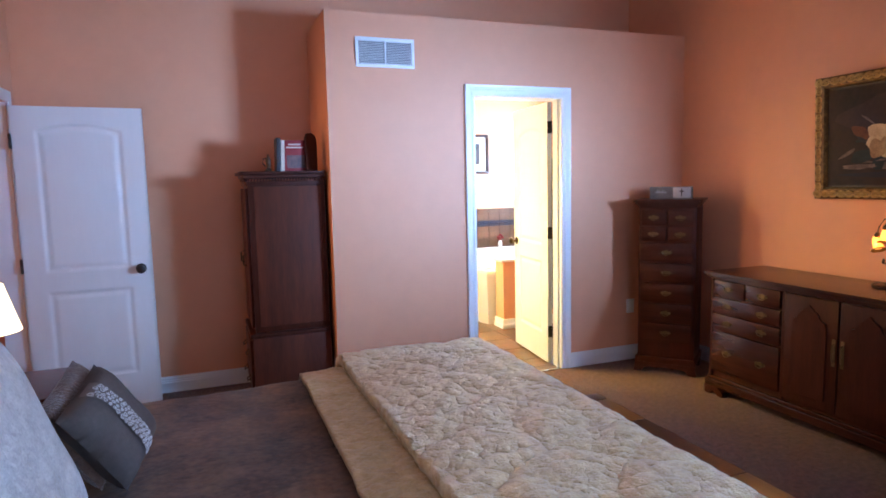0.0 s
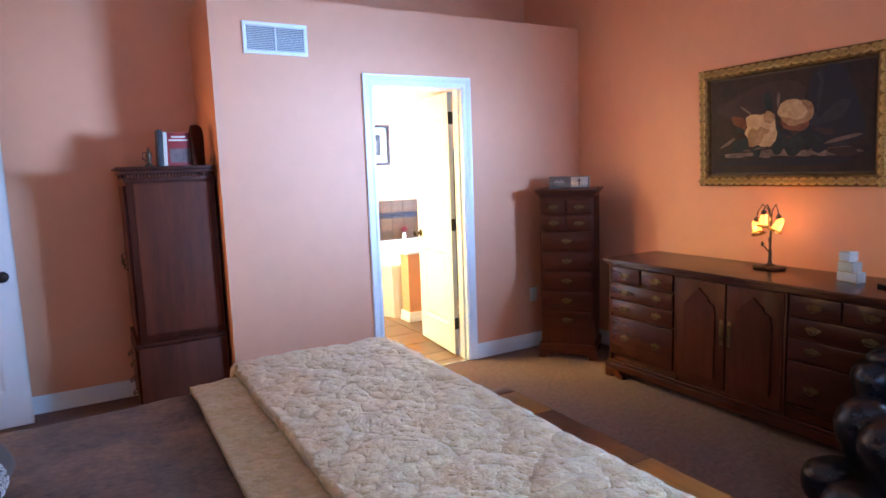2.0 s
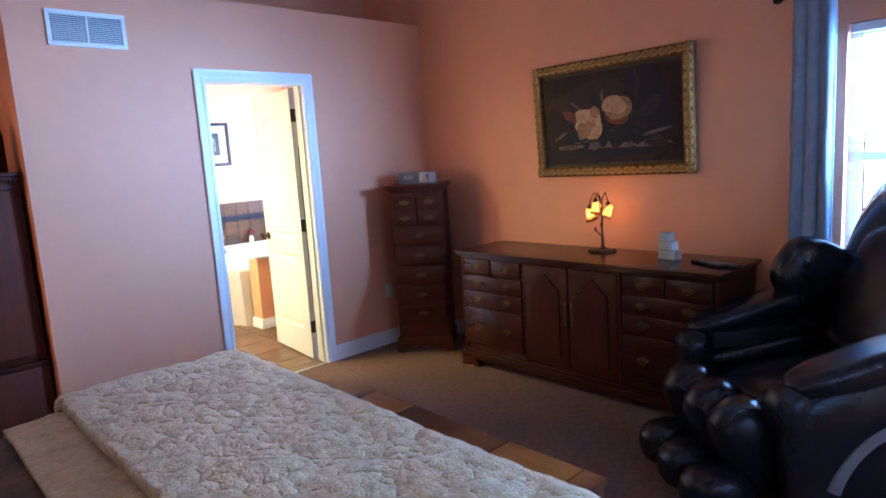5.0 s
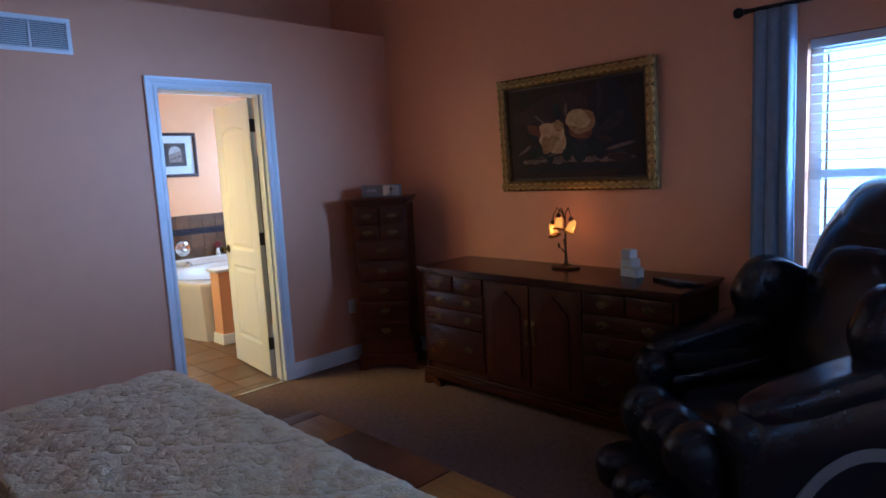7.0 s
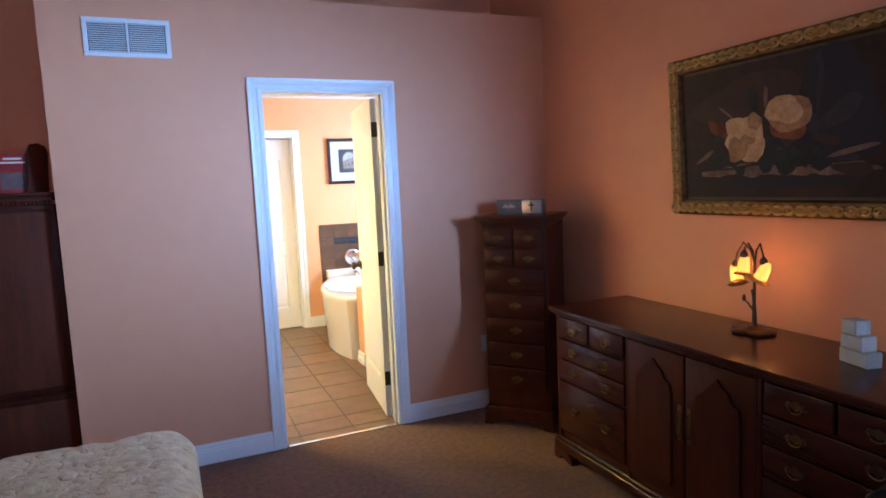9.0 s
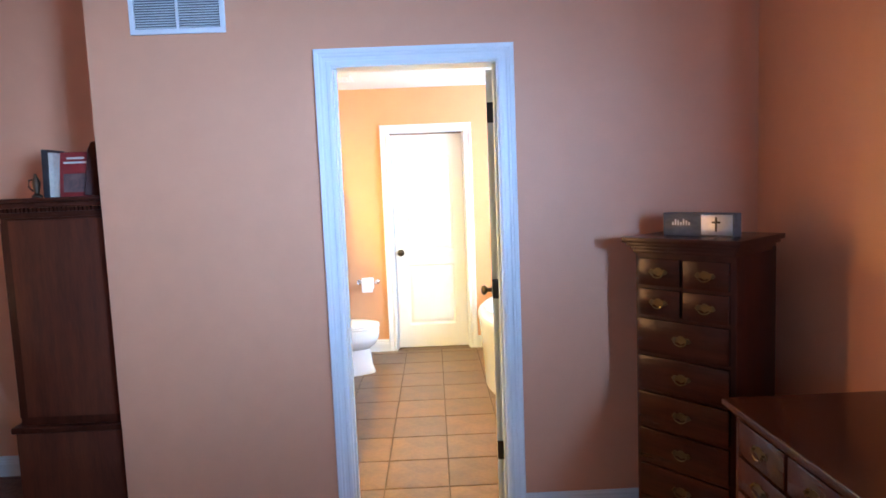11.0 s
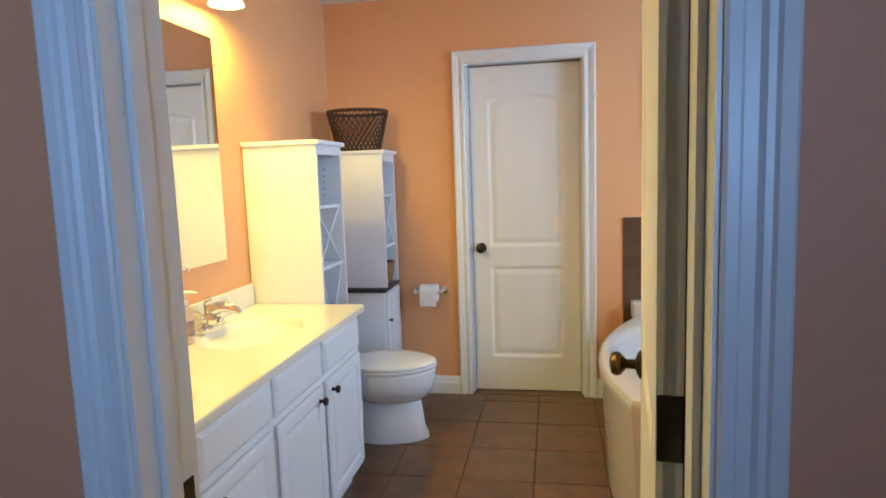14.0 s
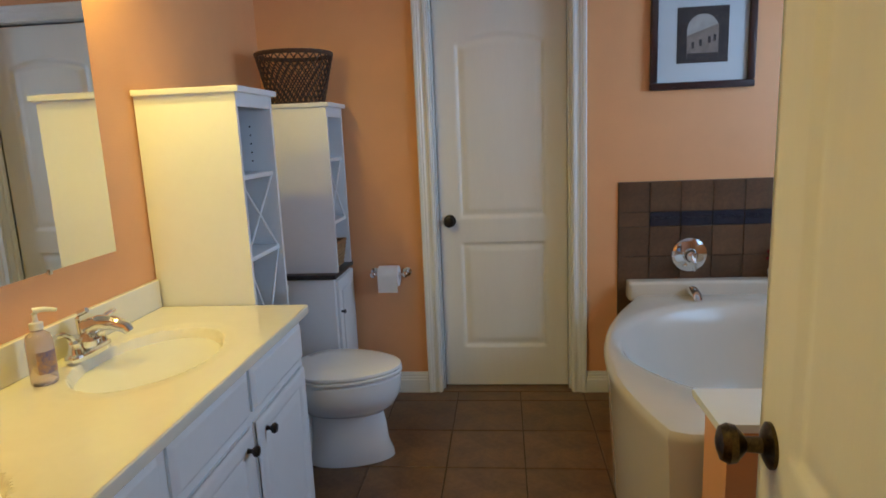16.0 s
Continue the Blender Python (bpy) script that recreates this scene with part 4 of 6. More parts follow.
bd.matrix_basis = pose(-1.470, 0.15, AZ, -8, 8, 35)
tagged(bd, "arched dark wooden board leaning on the armoire top", "board")
fg = thing("figurine", "small dark metal keepsake with a handle", "figurine", pose(-1.750, 0.16, AZ))
part("body", lathe(bmesh.new(), [(0.022, 0), (0.024, 0.008), (0.010, 0.02), (0.016, 0.05), (0.018, 0.07), (0.008, 0.095), (0.004, 0.11)], (0, 0, 0), 16), LB, fg)
part("handle", tube(bmesh.new(), [(-0.015, 0, 0.03), (-0.035, 0, 0.05), (-0.032, 0, 0.08), (-0.012, 0, 0.085)], 0.004, 8), LB, fg)

# -- the bed --
MAUVE = material("mauve_velour_blanket", (0.23, 0.112, 0.056), 0.9, second=(0.034, 0.016, 0.010), scale=4.5, bump=0.003, bump_scale=45, sheen=0.12)
CREAMQ = material("cream_jacquard_comforter", (0.94, 0.76, 0.43), 0.40, second=(0.62, 0.40, 0.16), scale=30, spec=0.7, bump=0.006, bump_scale=110, sheen=0.3)
CREAMU = material("cream_comforter_lining", (0.72, 0.53, 0.27), 0.6, second=(0.52, 0.34, 0.14), scale=24, bump=0.010, bump_scale=55, sheen=0.2)
BX_H, BX_F, BY_F, BY_N = -3.12, -0.905, -1.27, -3.22
BED = thing("bed", "wide bed with a mauve blanket and low wooden frame", "bed", pose(0, 0, 0))
part("box_base", boxm(BX_H + 0.05, BX_F - 0.02, BY_N + 0.04, BY_F - 0.04, 0.10, 0.32, 0.02), material("cream_bed_base", (0.5, 0.44, 0.36), 0.9, vary=0.08, scale=20), BED)
part("mattress", boxm(BX_H + 0.03, BX_F, BY_N, BY_F, 0.32, 0.565, 0.06, 4), WHITE, BED)
for x in (BX_H + 0.12, BX_F - 0.1):
    for y in (BY_N + 0.1, BY_F - 0.1):
        part("leg", boxm(x - 0.035, x + 0.035, y - 0.035, y + 0.035, 0, 0.10, 0.005), CHERRYV, BED)
part("headboard", boxm(BX_H - 0.08, BX_H - 0.01, BY_N - 0.05, BY_F + 0.05, 0.0, 1.15, 0.015, 3), CHERRYV, BED, "dark wooden headboard")


def drape(x0, x1, y0, y1, top, drop_far, drop_foot, amp, seed, nx, ny, drop_near=0.25, quilt=False):
    """A cloth over the mattress; it hangs over the far and near sides, and over the foot if drop_foot."""
    b = bmesh.new()
    foot = drop_foot if drop_foot else 0.0
    Lx, Ly = (x1 - x0) + foot, (y1 - y0) + drop_far + drop_near
    R = 0.07

    def bend(s, L):
        """Arc length past an edge, as (outward, down)."""
        if s <= 0:
            return s, 0.0
        a = s / R
        if a < math.pi / 2:
            return R * math.sin(a), R * (1 - math.cos(a))
        return R, R + (s - R * math.pi / 2)

    def f(u, v):
        sx, sy = u * Lx, v * Ly - drop_near
        ox, dx = bend(sx - (x1 - x0 - R), 0) if foot else (0, 0)
        x = (x1 - R + ox) if (foot and sx > x1 - x0 - R) else x0 + sx
        w = y1 - y0
        if sy > w - R:
            oy, dy = bend(sy - (w - R), 0)
            y = y1 - R + oy
        elif sy < R:
            oy, dy = bend(R - sy, 0)
            y = y0 + R - oy
        else:
            y, dy = y0 + sy, 0.0
        n = noise.noise(Vector((sx * 2.2 + seed, sy * 2.2, seed))) * amp + noise.noise(Vector((sx * 7 + seed, sy * 7, seed + 3))) * amp * 0.5
        if quilt:
            p, q = sx * 2.6 + 0.25 * noise.noise(Vector((sx * 3, sy * 3, 1))), sy * 2.6 + 0.25 * noise.noise(Vector((sx * 3, sy * 3, 7)))
            puff = abs(math.sin(math.pi * (p + q))) * abs(math.sin(math.pi * (p - q)))
            n += 0.009 * puff ** 0.5 + 0.008 * noise.noise(Vector((sx * 13, sy * 13, 2))) + 0.005 * noise.noise(Vector((sx * 38, sy * 38, 4)))
        down = dx + dy
        side = 0.03 * noise.noise(Vector((sx * 3, sy * 3, seed + 9))) * min(1, down * 3)
        z = top - down + n * (1 if down < 0.1 else 0.5)
        if down > 0.02:
            if dy > 0.02:
                y += (side + n * 0.5) * (1 if sy > w / 2 else -1)
            if dx > 0.02:
                x += side + n * 0.5
        return Vector((x, y, max(z, 0.03)))
    return grid(b, nx, ny, f)


def cloth(name, bm, mat, thick, label, category):
    ob = mesh_object(name, bm, mat)
    md = ob.modifiers.new("thickness", "SOLIDIFY")
    md.thickness, md.offset = thick, 1.0
    return tagged(ob, label, category)


cloth("blanket", drape(-2.95, -1.3, BY_N, BY_F, 0.583, 0.32, 0, 0.010, 2.0, 90, 110), MAUVE, 0.012, "mauve velour blanket spread over the mattress", "blanket")
CF = thing("comforter", "cream quilted jacquard comforter folded over the bed foot", "comforter")
for nm, b, mt, th, lab in (("top_layer", drape(-1.62, BX_F + 0.02, BY_N - 0.02, BY_F + 0.03, 0.640, 0.30, 0.34, 0.015, 7.0, 190, 420, 0.28, True), CREAMQ, 0.042, "quilted cream jacquard top layer"), ("turned_edge", drape(-1.80, -1.45, BY_N - 0.01, BY_F + 0.02, 0.605, 0.24, 0, 0.008, 11.0, 60, 300, 0.2, True), CREAMU, 0.022, "turned-down cream lining edge")):
    lay = cloth(nm, b, mt, th, lab, "")
    lay.parent = CF


def pillow(name, m, w, h, t, mat, label):
    b = bmesh.new()
    n = 26
    tops = []
    for s in (1, -1):
        def f(u, v, s=s):
            a, c = 2 * u - 1, 2 * v - 1
            e = max(0.0, (1 - a ** 4) * (1 - c ** 4)) ** 0.5
            pinch = 1 - 0.06 * (1 - abs(a * c)) * (abs(a) ** 3 + abs(c) ** 3)
            return Vector((a * w / 2 * pinch, c * h / 2 * pinch, s * t / 2 * e + 0.006 * noise.noise(Vector((a * 2, c * 2, s)))))
        grid(b, n, n, f)
    bmesh.ops.remove_doubles(b, verts=b.verts, dist=0.0005)
    ob = mesh_object(name, b, mat)
    ob.matrix_basis = m
    return tagged(ob, label, "pillow")


GREYF = material("grey_taupe_fabric", (0.090, 0.068, 0.055), 0.9, vary=0.15, scale=60, bump=0.0008, bump_scale=300)
GREYB = material("taupe_band_fabric", (0.15, 0.115, 0.095), 0.85, vary=0.15, scale=60)
THREAD = material("white_embroidery_thread", (0.74, 0.70, 0.65), 0.6, vary=0.08, scale=80)
PALEF = material("pale_floral_sham", (0.62, 0.56, 0.48), 0.8, second=(0.36, 0.31, 0.26), scale=16, bump=0.008, bump_scale=45, sheen=0.3)
BROWNF = material("brown_fur_pillow", (0.14, 0.075, 0.045), 0.95, vary=0.3, scale=40, bump=0.006, bump_scale=140, sheen=0.5)
pillow("pillow_sham", pose(-2.63, -2.60, 0.870, 0, 70, -6), 0.60, 0.66, 0.22, PALEF, "large pale floral pillow sham")
pillow("pillow_sham", pose(-2.84, -1.93, 0.735, 0, 38, 4), 0.46, 0.66, 0.20, PALEF, "large pale floral pillow sham")
pillow("fur_pillow", pose(-2.515, -2.00, 0.770, -151.0, -237.3, -166.5), 0.29, 0.31, 0.10, BROWNF, "brown plush pillow behind a grey cushion")
cu = thing("cushion", "grey cushion with a white scroll band", "cushion", pose(-2.450, -2.03, 0.762, -151.0, -237.3, -166.5))
b0 = pillow("cushion_body", pose(0, 0, 0), 0.29, 0.29, 0.12, GREYF, "")
b0.name = "cover"
b0.parent = cu
del b0["category"]
bm = bmesh.new()
grid(bm, 10, 26, lambda u, v: Vector(((2 * v - 1) * 0.137, -0.036 + 0.066 * u, 0.006 + 0.0605 * max(0.0, (1 - ((-0.036 + 0.066 * u) / 0.145) ** 4) * (1 - (2 * v - 1) ** 4 * 0.93)) ** 0.5 + 0.006 * noise.noise(Vector(((2 * v - 1) * 1.9, (-0.036 + 0.066 * u) * 13, 1))))))
band = part("scroll_band", bm, GREYB, cu, "paler band with white scroll embroidery")


def on_band(x, y):
    a = x / 0.137
    return Vector((x, y, 0.0066 + 0.0605 * max(0.0, (1 - (y / 0.145) ** 4) * (1 - a ** 4 * 0.93)) ** 0.5 + 0.006 * noise.noise(Vector((a * 1.9, y * 13, 1)))))


srng = random.Random(21)
for row in range(4):
    for k in range(15):
        bm = bmesh.new()
        x0, y0 = -0.122 + 0.0172 * k + 0.007 * (row % 2), -0.028 + 0.0162 * row
        a0, sg, r0 = srng.uniform(0, 6.28), srng.choice((-1, 1)), srng.uniform(0.0065, 0.0095)
        tube(bm, [on_band(x0 + r0 * (1 - i / 14) * math.cos(a0 + sg * 0.75 * i), y0 + r0 * (1 - i / 14) * math.sin(a0 + sg * 0.75 * i)) for i in range(11)], 0.0011, 5)
        part("embroidered_scroll", bm, THREAD, band)

# -- bedside lamp and nightstand --
ns = thing("nightstand", "dark wooden nightstand beside the bed", "nightstand", pose(-3.0, -0.97, 0))
part("body", boxm(-0.22, 0.22, -0.22, 0.22, 0.10, 0.60, 0.005), CHERRYV, ns)
part("top", boxm(-0.24, 0.24, -0.24, 0.24, 0.60, 0.625, 0.008, 3), CHERRY, ns)
for x in (-0.19, 0.19):
    for y in (-0.19, 0.19):
        part("leg", boxm(x - 0.02, x + 0.02, y - 0.02, y + 0.02, 0, 0.10, 0.003), CHERRYV, ns)
part("drawer", boxm(0.22, 0.235, -0.19, 0.19, 0.42, 0.57, 0.004), CHERRYV, ns)
bl = thing("bedside_lamp", "bedside lamp with a cream fabric shade", "lamp", pose(-3.07, -0.95, 0.626))
part("base", lathe(bmesh.new(), [(0.07, 0), (0.07, 0.015), (0.03, 0.03), (0.045, 0.09), (0.05, 0.14), (0.02, 0.20), (0.012, 0.27)], (0, 0, 0), 24), BRONZE, bl)
bm = bmesh.new()
rr = [(0.155, 0.24), (0.10, 0.44)]
sweep(bm, [[(r * math.cos(2 * math.pi * k / 32), r * math.sin(2 * math.pi * k / 32), z) for k in range(32)] for r, z in rr], True, False)
part("shade", bm, glow("lit_cream_shade", (1.0, 0.74, 0.40), 3.0), bl, "cream fabric shade")

# -- wooden bench at the foot of the bed --
DARKBAND = material("dark_stained_band", (0.16, 0.055, 0.02), 0.3, second=(0.09, 0.03, 0.012), scale=4, coat=0.3, stretch=(2, 8, 4))
bn = thing("bench", "honey oak bench with dark bands at the bed foot", "bench", pose(-0.645, -2.25, 0))
part("frame", boxm(-0.19, 0.19, -0.645, 0.645, 0.34, 0.405, 0.006, 2), DARKBAND, bn)
for y0, y1, mt in ((-0.65, -0.565, DARKBAND), (-0.56, -0.24, ORANGEWOOD), (-0.235, 0.30, DARKBAND), (0.305, 0.565, ORANGEWOOD), (0.57, 0.65, DARKBAND)):
    part("plank", boxm(-0.20, 0.20, y0, y1, 0.406, 0.43, 0.003, 2), ORANGEWOOD if mt is ORANGEWOOD else DARKBAND, bn)
for x in (-0.16, 0.16):
    for y in (-0.60, 0.60):
        part("leg", boxm(x - 0.03, x + 0.03, y - 0.03, y + 0.03, 0, 0.34, 0.006), DARKBAND, bn)

# -- massage chair --
mc = thing("massage_chair", "bulky glossy black leather massage chair", "massage chair", pose(0.91, -3.21, 0, 0, 0, 140))
SLOT = material("matt_black_plastic_and_hollow_shade", (0.006, 0.006, 0.007), 0.6, vary=0.2, scale=12)


def puff(name, centre, size, parent, label="", tilt=0.0, e1=0.6, e2=0.6, seed=0.0, mat=None, nu=40, nv=24):
    """A stuffed leather pad with soft creases; tilt leans it about the chair's width."""
    bm = blob(bmesh.new(), (0, 0, 0), size, e1, e2, pose(0, 0, 0, 0, tilt, 0), nu, nv)
    for v in bm.verts:
        k = noise.noise(v.co * 6.0 + Vector((seed, seed * 2, 1))) * 0.006 + noise.noise(v.co * 19.0 + Vector((seed, 3, seed))) * 0.0025
        v.co += v.co.normalized() * k + Vector(centre)
    return part(name, bm, mat or LEATHER, parent, label)


# local x points to the front, y to its left hand
part("base", boxm(-0.40, 0.42, -0.30, 0.30, 0.0, 0.22, 0.06, 4), SLOT, mc)
puff("seat", (0.12, 0, 0.36), (0.36, 0.27, 0.12), mc, "", 4, 0.5, 0.6, 1)
back = puff("backrest", (-0.37, 0, 0.82), (0.18, 0.40, 0.53), mc, "broad smooth black leather back shell", -20, 0.62, 0.62, 2)
puff("back_pad", (-0.235, 0, 0.74), (0.11, 0.26, 0.36), back, "stitched black leather back pad", -20, 0.6, 0.6, 3)
puff("head_cover", (-0.46, 0, 1.155), (0.150, 0.310, 0.190), back, "rounded black head cover with a stitched edge", -20, 0.7, 0.7, 4)
seam = []
for i in range(33):
    a = math.pi * (i / 32)
    seam.append(Vector((-0.46, 0, 1.155)) + pose(0, 0, 0, 0, -20, 0) @ Vector((0.088, 0.296 * math.cos(a), -0.055 + 0.17 * math.sin(a))))
part("seam", tube(bmesh.new(), seam, 0.0045, 6), LEATHER, back, "raised stitched seam")
for s in (-1, 1):
    puff("shoulder_wing", (-0.15, s * 0.375, 0.80), (0.22, 0.10, 0.17), mc, "rounded black shoulder pad", -28, 0.75, 0.75, 5 + s)
    ar = puff("armrest", (0.05, s * 0.415, 0.32), (0.47, 0.090, 0.31), mc, "rounded black armrest shell", 5, 0.5, 0.55, 8 + s)
    puff("arm_pad", (0.13, s * 0.395, 0.655), (0.37, 0.105, 0.062), ar, "soft black arm pad with a seam", 13, 0.65, 0.7, 11 + s)
    puff("arm_nose", (0.455, s * 0.380, 0.455), (0.085, 0.098, 0.135), ar, "rounded black arm front", 20, 0.75, 0.75, 14 + s)
    puff("lower_rail", (0.17, s * 0.345, 0.475), (0.29, 0.085, 0.042), ar, "padded black lower rail", 8, 0.7, 0.7, 17 + s)
    # A solid black block stands in for the shade inside the armrest hollow.
    part("slot", boxm(-0.10, 0.40, min(s * 0.300, s * 0.335), max(s * 0.300, s * 0.335), 0.50, 0.58, 0.012, 2), SLOT, ar, "dark block in place of the armrest hollow's shade")
    part("bracket", blob(bmesh.new(), (0.02, s * 0.296, 0.575), (0.030, 0.006, 0.012), 0.5, 0.5), SLOT, ar, "small black plastic bracket")
    pts = [(0.10 + 0.30 * math.cos(a), s * 0.505, 0.08 + 0.36 * math.sin(a)) for a in [math.pi * (0.12 + 0.80 * i / 22) for i in range(23)]]
    bm = bmesh.new()
    sweep(bm, [[Vector(p) + Vector((math.cos(math.atan2(p[2] - 0.08, p[0] - 0.10)), 0, math.sin(math.atan2(p[2] - 0.08, p[0] - 0.10)))) * o + Vector((0, s * t, 0)) for o, t in ((-0.022, -0.03), (0.022, -0.03), (0.022, 0.004), (-0.022, 0.004))] for p in pts])
    part("trim_strip", bm, GREYPLASTIC, ar, "silver-grey curved trim strip")
for k, y in enumerate((-0.215, 0.0, 0.215)):
    ft = puff("calf_pad", (0.52, y, 0.28), (0.135, 0.115, 0.20), mc, "puffed black calf pad", 28, 0.75, 0.85, 21 + k)
    puff("foot_pad", (0.66, y, 0.10), (0.145, 0.108, 0.10), ft, "puffed black foot pad", 0, 0.75, 0.85, 25 + k)

# -- curtain and rod --
CUR = material("slate_blue_curtain", (0.22, 0.30, 0.40), 0.7, vary=0.12, scale=20, bump=0.0008, bump_scale=220, sheen=0.4)


def curtain(y0, y1, name):
    bm = bmesh.new()

    def f(u, v):
        y = y0 + (y1 - y0) * u
        a = 2 * math.pi * u * 3.5
        k = 0.55 + 0.45 * (1 - v)
        return Vector((1.385 + 0.030 * math.sin(a) * k + 0.010 * math.sin(2.3 * a + 1) * (1 - v) + 0.006 * noise.noise(Vector((u * 4, v * 6, 3))), y + 0.012 * math.cos(a) + 0.02 * (1 - v) * (u - 0.3), 0.03 + 2.11 * v))
    grid(bm, 90, 40, f)
    return cloth(name, bm, CUR, 0.002, "slate blue curtain panel hanging in folds", "curtain")


curtain(-3.05, -2.84, "curtain")
curtain(-5.10, -4.88, "curtain")
rd = thing("curtain_rod", "dark metal curtain rod with round finials", "curtain rod", pose(0, 0, 0))
part("rod", tube(bmesh.new(), [(1.385, -5.12, 2.15), (1.385, -2.82, 2.15)], 0.011, 12), BRONZE, rd)
for y, s in ((-2.82, 1), (-5.12, -1)):
    part("finial", lathe(bmesh.new(), [(0.012, 0), (0.016, 0.006), (0.010, 0.012), (0.022, 0.025), (0.026, 0.04), (0.020, 0.056), (0.002, 0.062)], (1.385, y, 2.15), 16, pose(0, 0, 0, -90 * s, 0, 0)), BRONZE, rd)
for y in (-2.90, -5.0):
    bm = bmesh.new()
    tube(bm, [(1.385, y, 2.148), (1.385, y, 2.13), (1.44, y, 2.125), (1.484, y, 2.125)], 0.006, 8)
    box(bm, 1.478, 1.4855, y - 0.018, y + 0.018, 2.09, 2.16, 0.002)
    part("bracket", bm, BRONZE, rd)

# ==== bathroom things ====
CABW = material("white_cabinet_paint", (0.78, 0.78, 0.76), 0.38, vary=0.02, scale=4, bump=0.0002, bump_scale=80)
MARBLE = material("cultured_marble_top", (0.80, 0.75, 0.60), 0.12, vary=0.025, scale=5, coat=0.3)
PORCELAIN = material("white_porcelain", (0.80, 0.80, 0.78), 0.08, vary=0.01, scale=3, coat=0.4)
ACRYLIC = material("white_tub_acrylic", (0.62, 0.56, 0.47), 0.15, vary=0.015, scale=3, coat=0.3)

# -- dark robe on a hook, assumed, to blacken the gap behind the open bathroom door --
ROBE = material("charcoal_terry_cloth", (0.014, 0.011, 0.011), 0.95, second=(0.028, 0.018, 0.016), scale=9, bump=0.004, bump_scale=120, sheen=0.1)
LEAF = pose(0.334, 0.142, 0.012, 0, 0, 84)
hk = thing("robe_hook", "assumed small dark bronze hook on the back of the door", "hook", LEAF)
part("plate", boxm(0.225, 0.255, -0.0225, -0.0176, 1.72, 1.78, 0.002), BRONZE, hk)
part("prong", tube(bmesh.new(), [(0.24, -0.022, 1.745), (0.24, -0.05, 1.735), (0.24, -0.062, 1.752)], 0.005, 8), BRONZE, hk)
rb = thing("bathrobe", "assumed charcoal terry bathrobe that darkens the gap behind the open door", "bathrobe", LEAF)


def robe_ring(z, hw, hd, cx, cy, n=44):
    ring = []
    for k in range(n):
        a = 2 * math.pi * k / n
        fold = 1 + 0.16 * math.sin(7 * a + 2 * z) * min(1.0, (1.75 - z) * 1.2)
        ring.append(Vector((cx + hw * math.cos(a) * (1 + 0.04 * math.sin(3 * z)), min(cy + hd * math.sin(a) * fold, -0.0185), z)))
    return ring


bm = bmesh.new()
sweep(bm, [robe_ring(z, hw, hd, 0.24, -0.022 - hd) for z, hw, hd in ((0.42, 0.185, 0.052), (0.46, 0.190, 0.055), (0.70, 0.186, 0.054), (0.95, 0.178, 0.053), (1.15, 0.165, 0.052), (1.32, 0.165, 0.055), (1.48, 0.168, 0.056), (1.58, 0.140, 0.050), (1.66, 0.075, 0.038), (1.71, 0.035, 0.026), (1.735, 0.012, 0.012))])
part("robe_body", bm, ROBE, rb)
for sx in (0.085, 0.395):
    bm = bmesh.new()
    tube(bm, [(0.24 + (sx - 0.24) * 0.5, -0.090, 1.58), (sx, -0.095, 1.46), (sx, -0.100, 1.20), (sx, -0.098, 0.96)], [0.040, 0.052, 0.050, 0.058], 16)
    part("sleeve", bm, ROBE, rb)
part("collar", tube(bmesh.new(), [(0.17, -0.128, 1.30), (0.20, -0.118, 1.50), (0.24, -0.075, 1.69), (0.28, -0.118, 1.50), (0.31, -0.128, 1.30)], 0.018, 10), ROBE, rb)
part("belt", tube(bmesh.new(), [(0.07, -0.088, 1.14), (0.16, -0.140, 1.13), (0.24, -0.146, 1.125), (0.32, -0.140, 1.13), (0.41, -0.088, 1.14)], 0.014, 10), ROBE, rb)

# -- vanity --
VA = thing("vanity_cabinet", "long white vanity cabinet with raised-panel doors", "vanity", pose(0, 0, 0))
VF = -0.688
VY0, VY1 = 0.145, 1.905
part("carcass", boxm(BLX + 0.003, VF, VY0, VY1, 0.10, 0.796, 0.002), CABW, VA)
part("toe_kick", boxm(BLX + 0.003, VF - 0.06, VY0, VY1, 0.0, 0.10), CABW, VA)


def raised_panel(y0, y1, z0, z1, knob_y, nm):
    bm = bmesh.new()
    t = 0.018

    def d(u, v):
        e = min(u * (y1 - y0), (1 - u) * (y1 - y0), v * (z1 - z0), (1 - v) * (z1 - z0))
        if nm == "drawer":
            return t - 0.010 * max(0, 1 - e / 0.014)
        if e < 0.008:
            return t - 0.006 * (1 - e / 0.008)
        if e < 0.046:
            return t
        if e < 0.056:
            return t - 0.007 * (e - 0.046) / 0.010
        if e < 0.085:
            return t - 0.007 + 0.005 * (e - 0.056) / 0.029
        return t - 0.002
    n1, n2 = max(10, int((y1 - y0) / 0.007)), max(10, int((z1 - z0) / 0.007))
    grid(bm, n1, n2, lambda u, v: Vector((VF + d(u, v), y0 + (y1 - y0) * u, z0 + (z1 - z0) * v)))
    box(bm, VF + 0.0005, VF + 0.0075, y0, y1, z0, z1)
    ob = part(nm, bm, CABW, VA)
    if knob_y is not None:
        part("knob", lathe(bmesh.new(), [(0.008, 0), (0.006, 0.006), (0.006, 0.012), (0.014, 0.018), (0.016, 0.024), (0.012, 0.030), (0.002, 0.032)], (VF + t, knob_y, z1 - 0.045), 18, pose(0, 0, 0, 0, 90, 0)), BRONZE, ob, "round dark bronze knob")


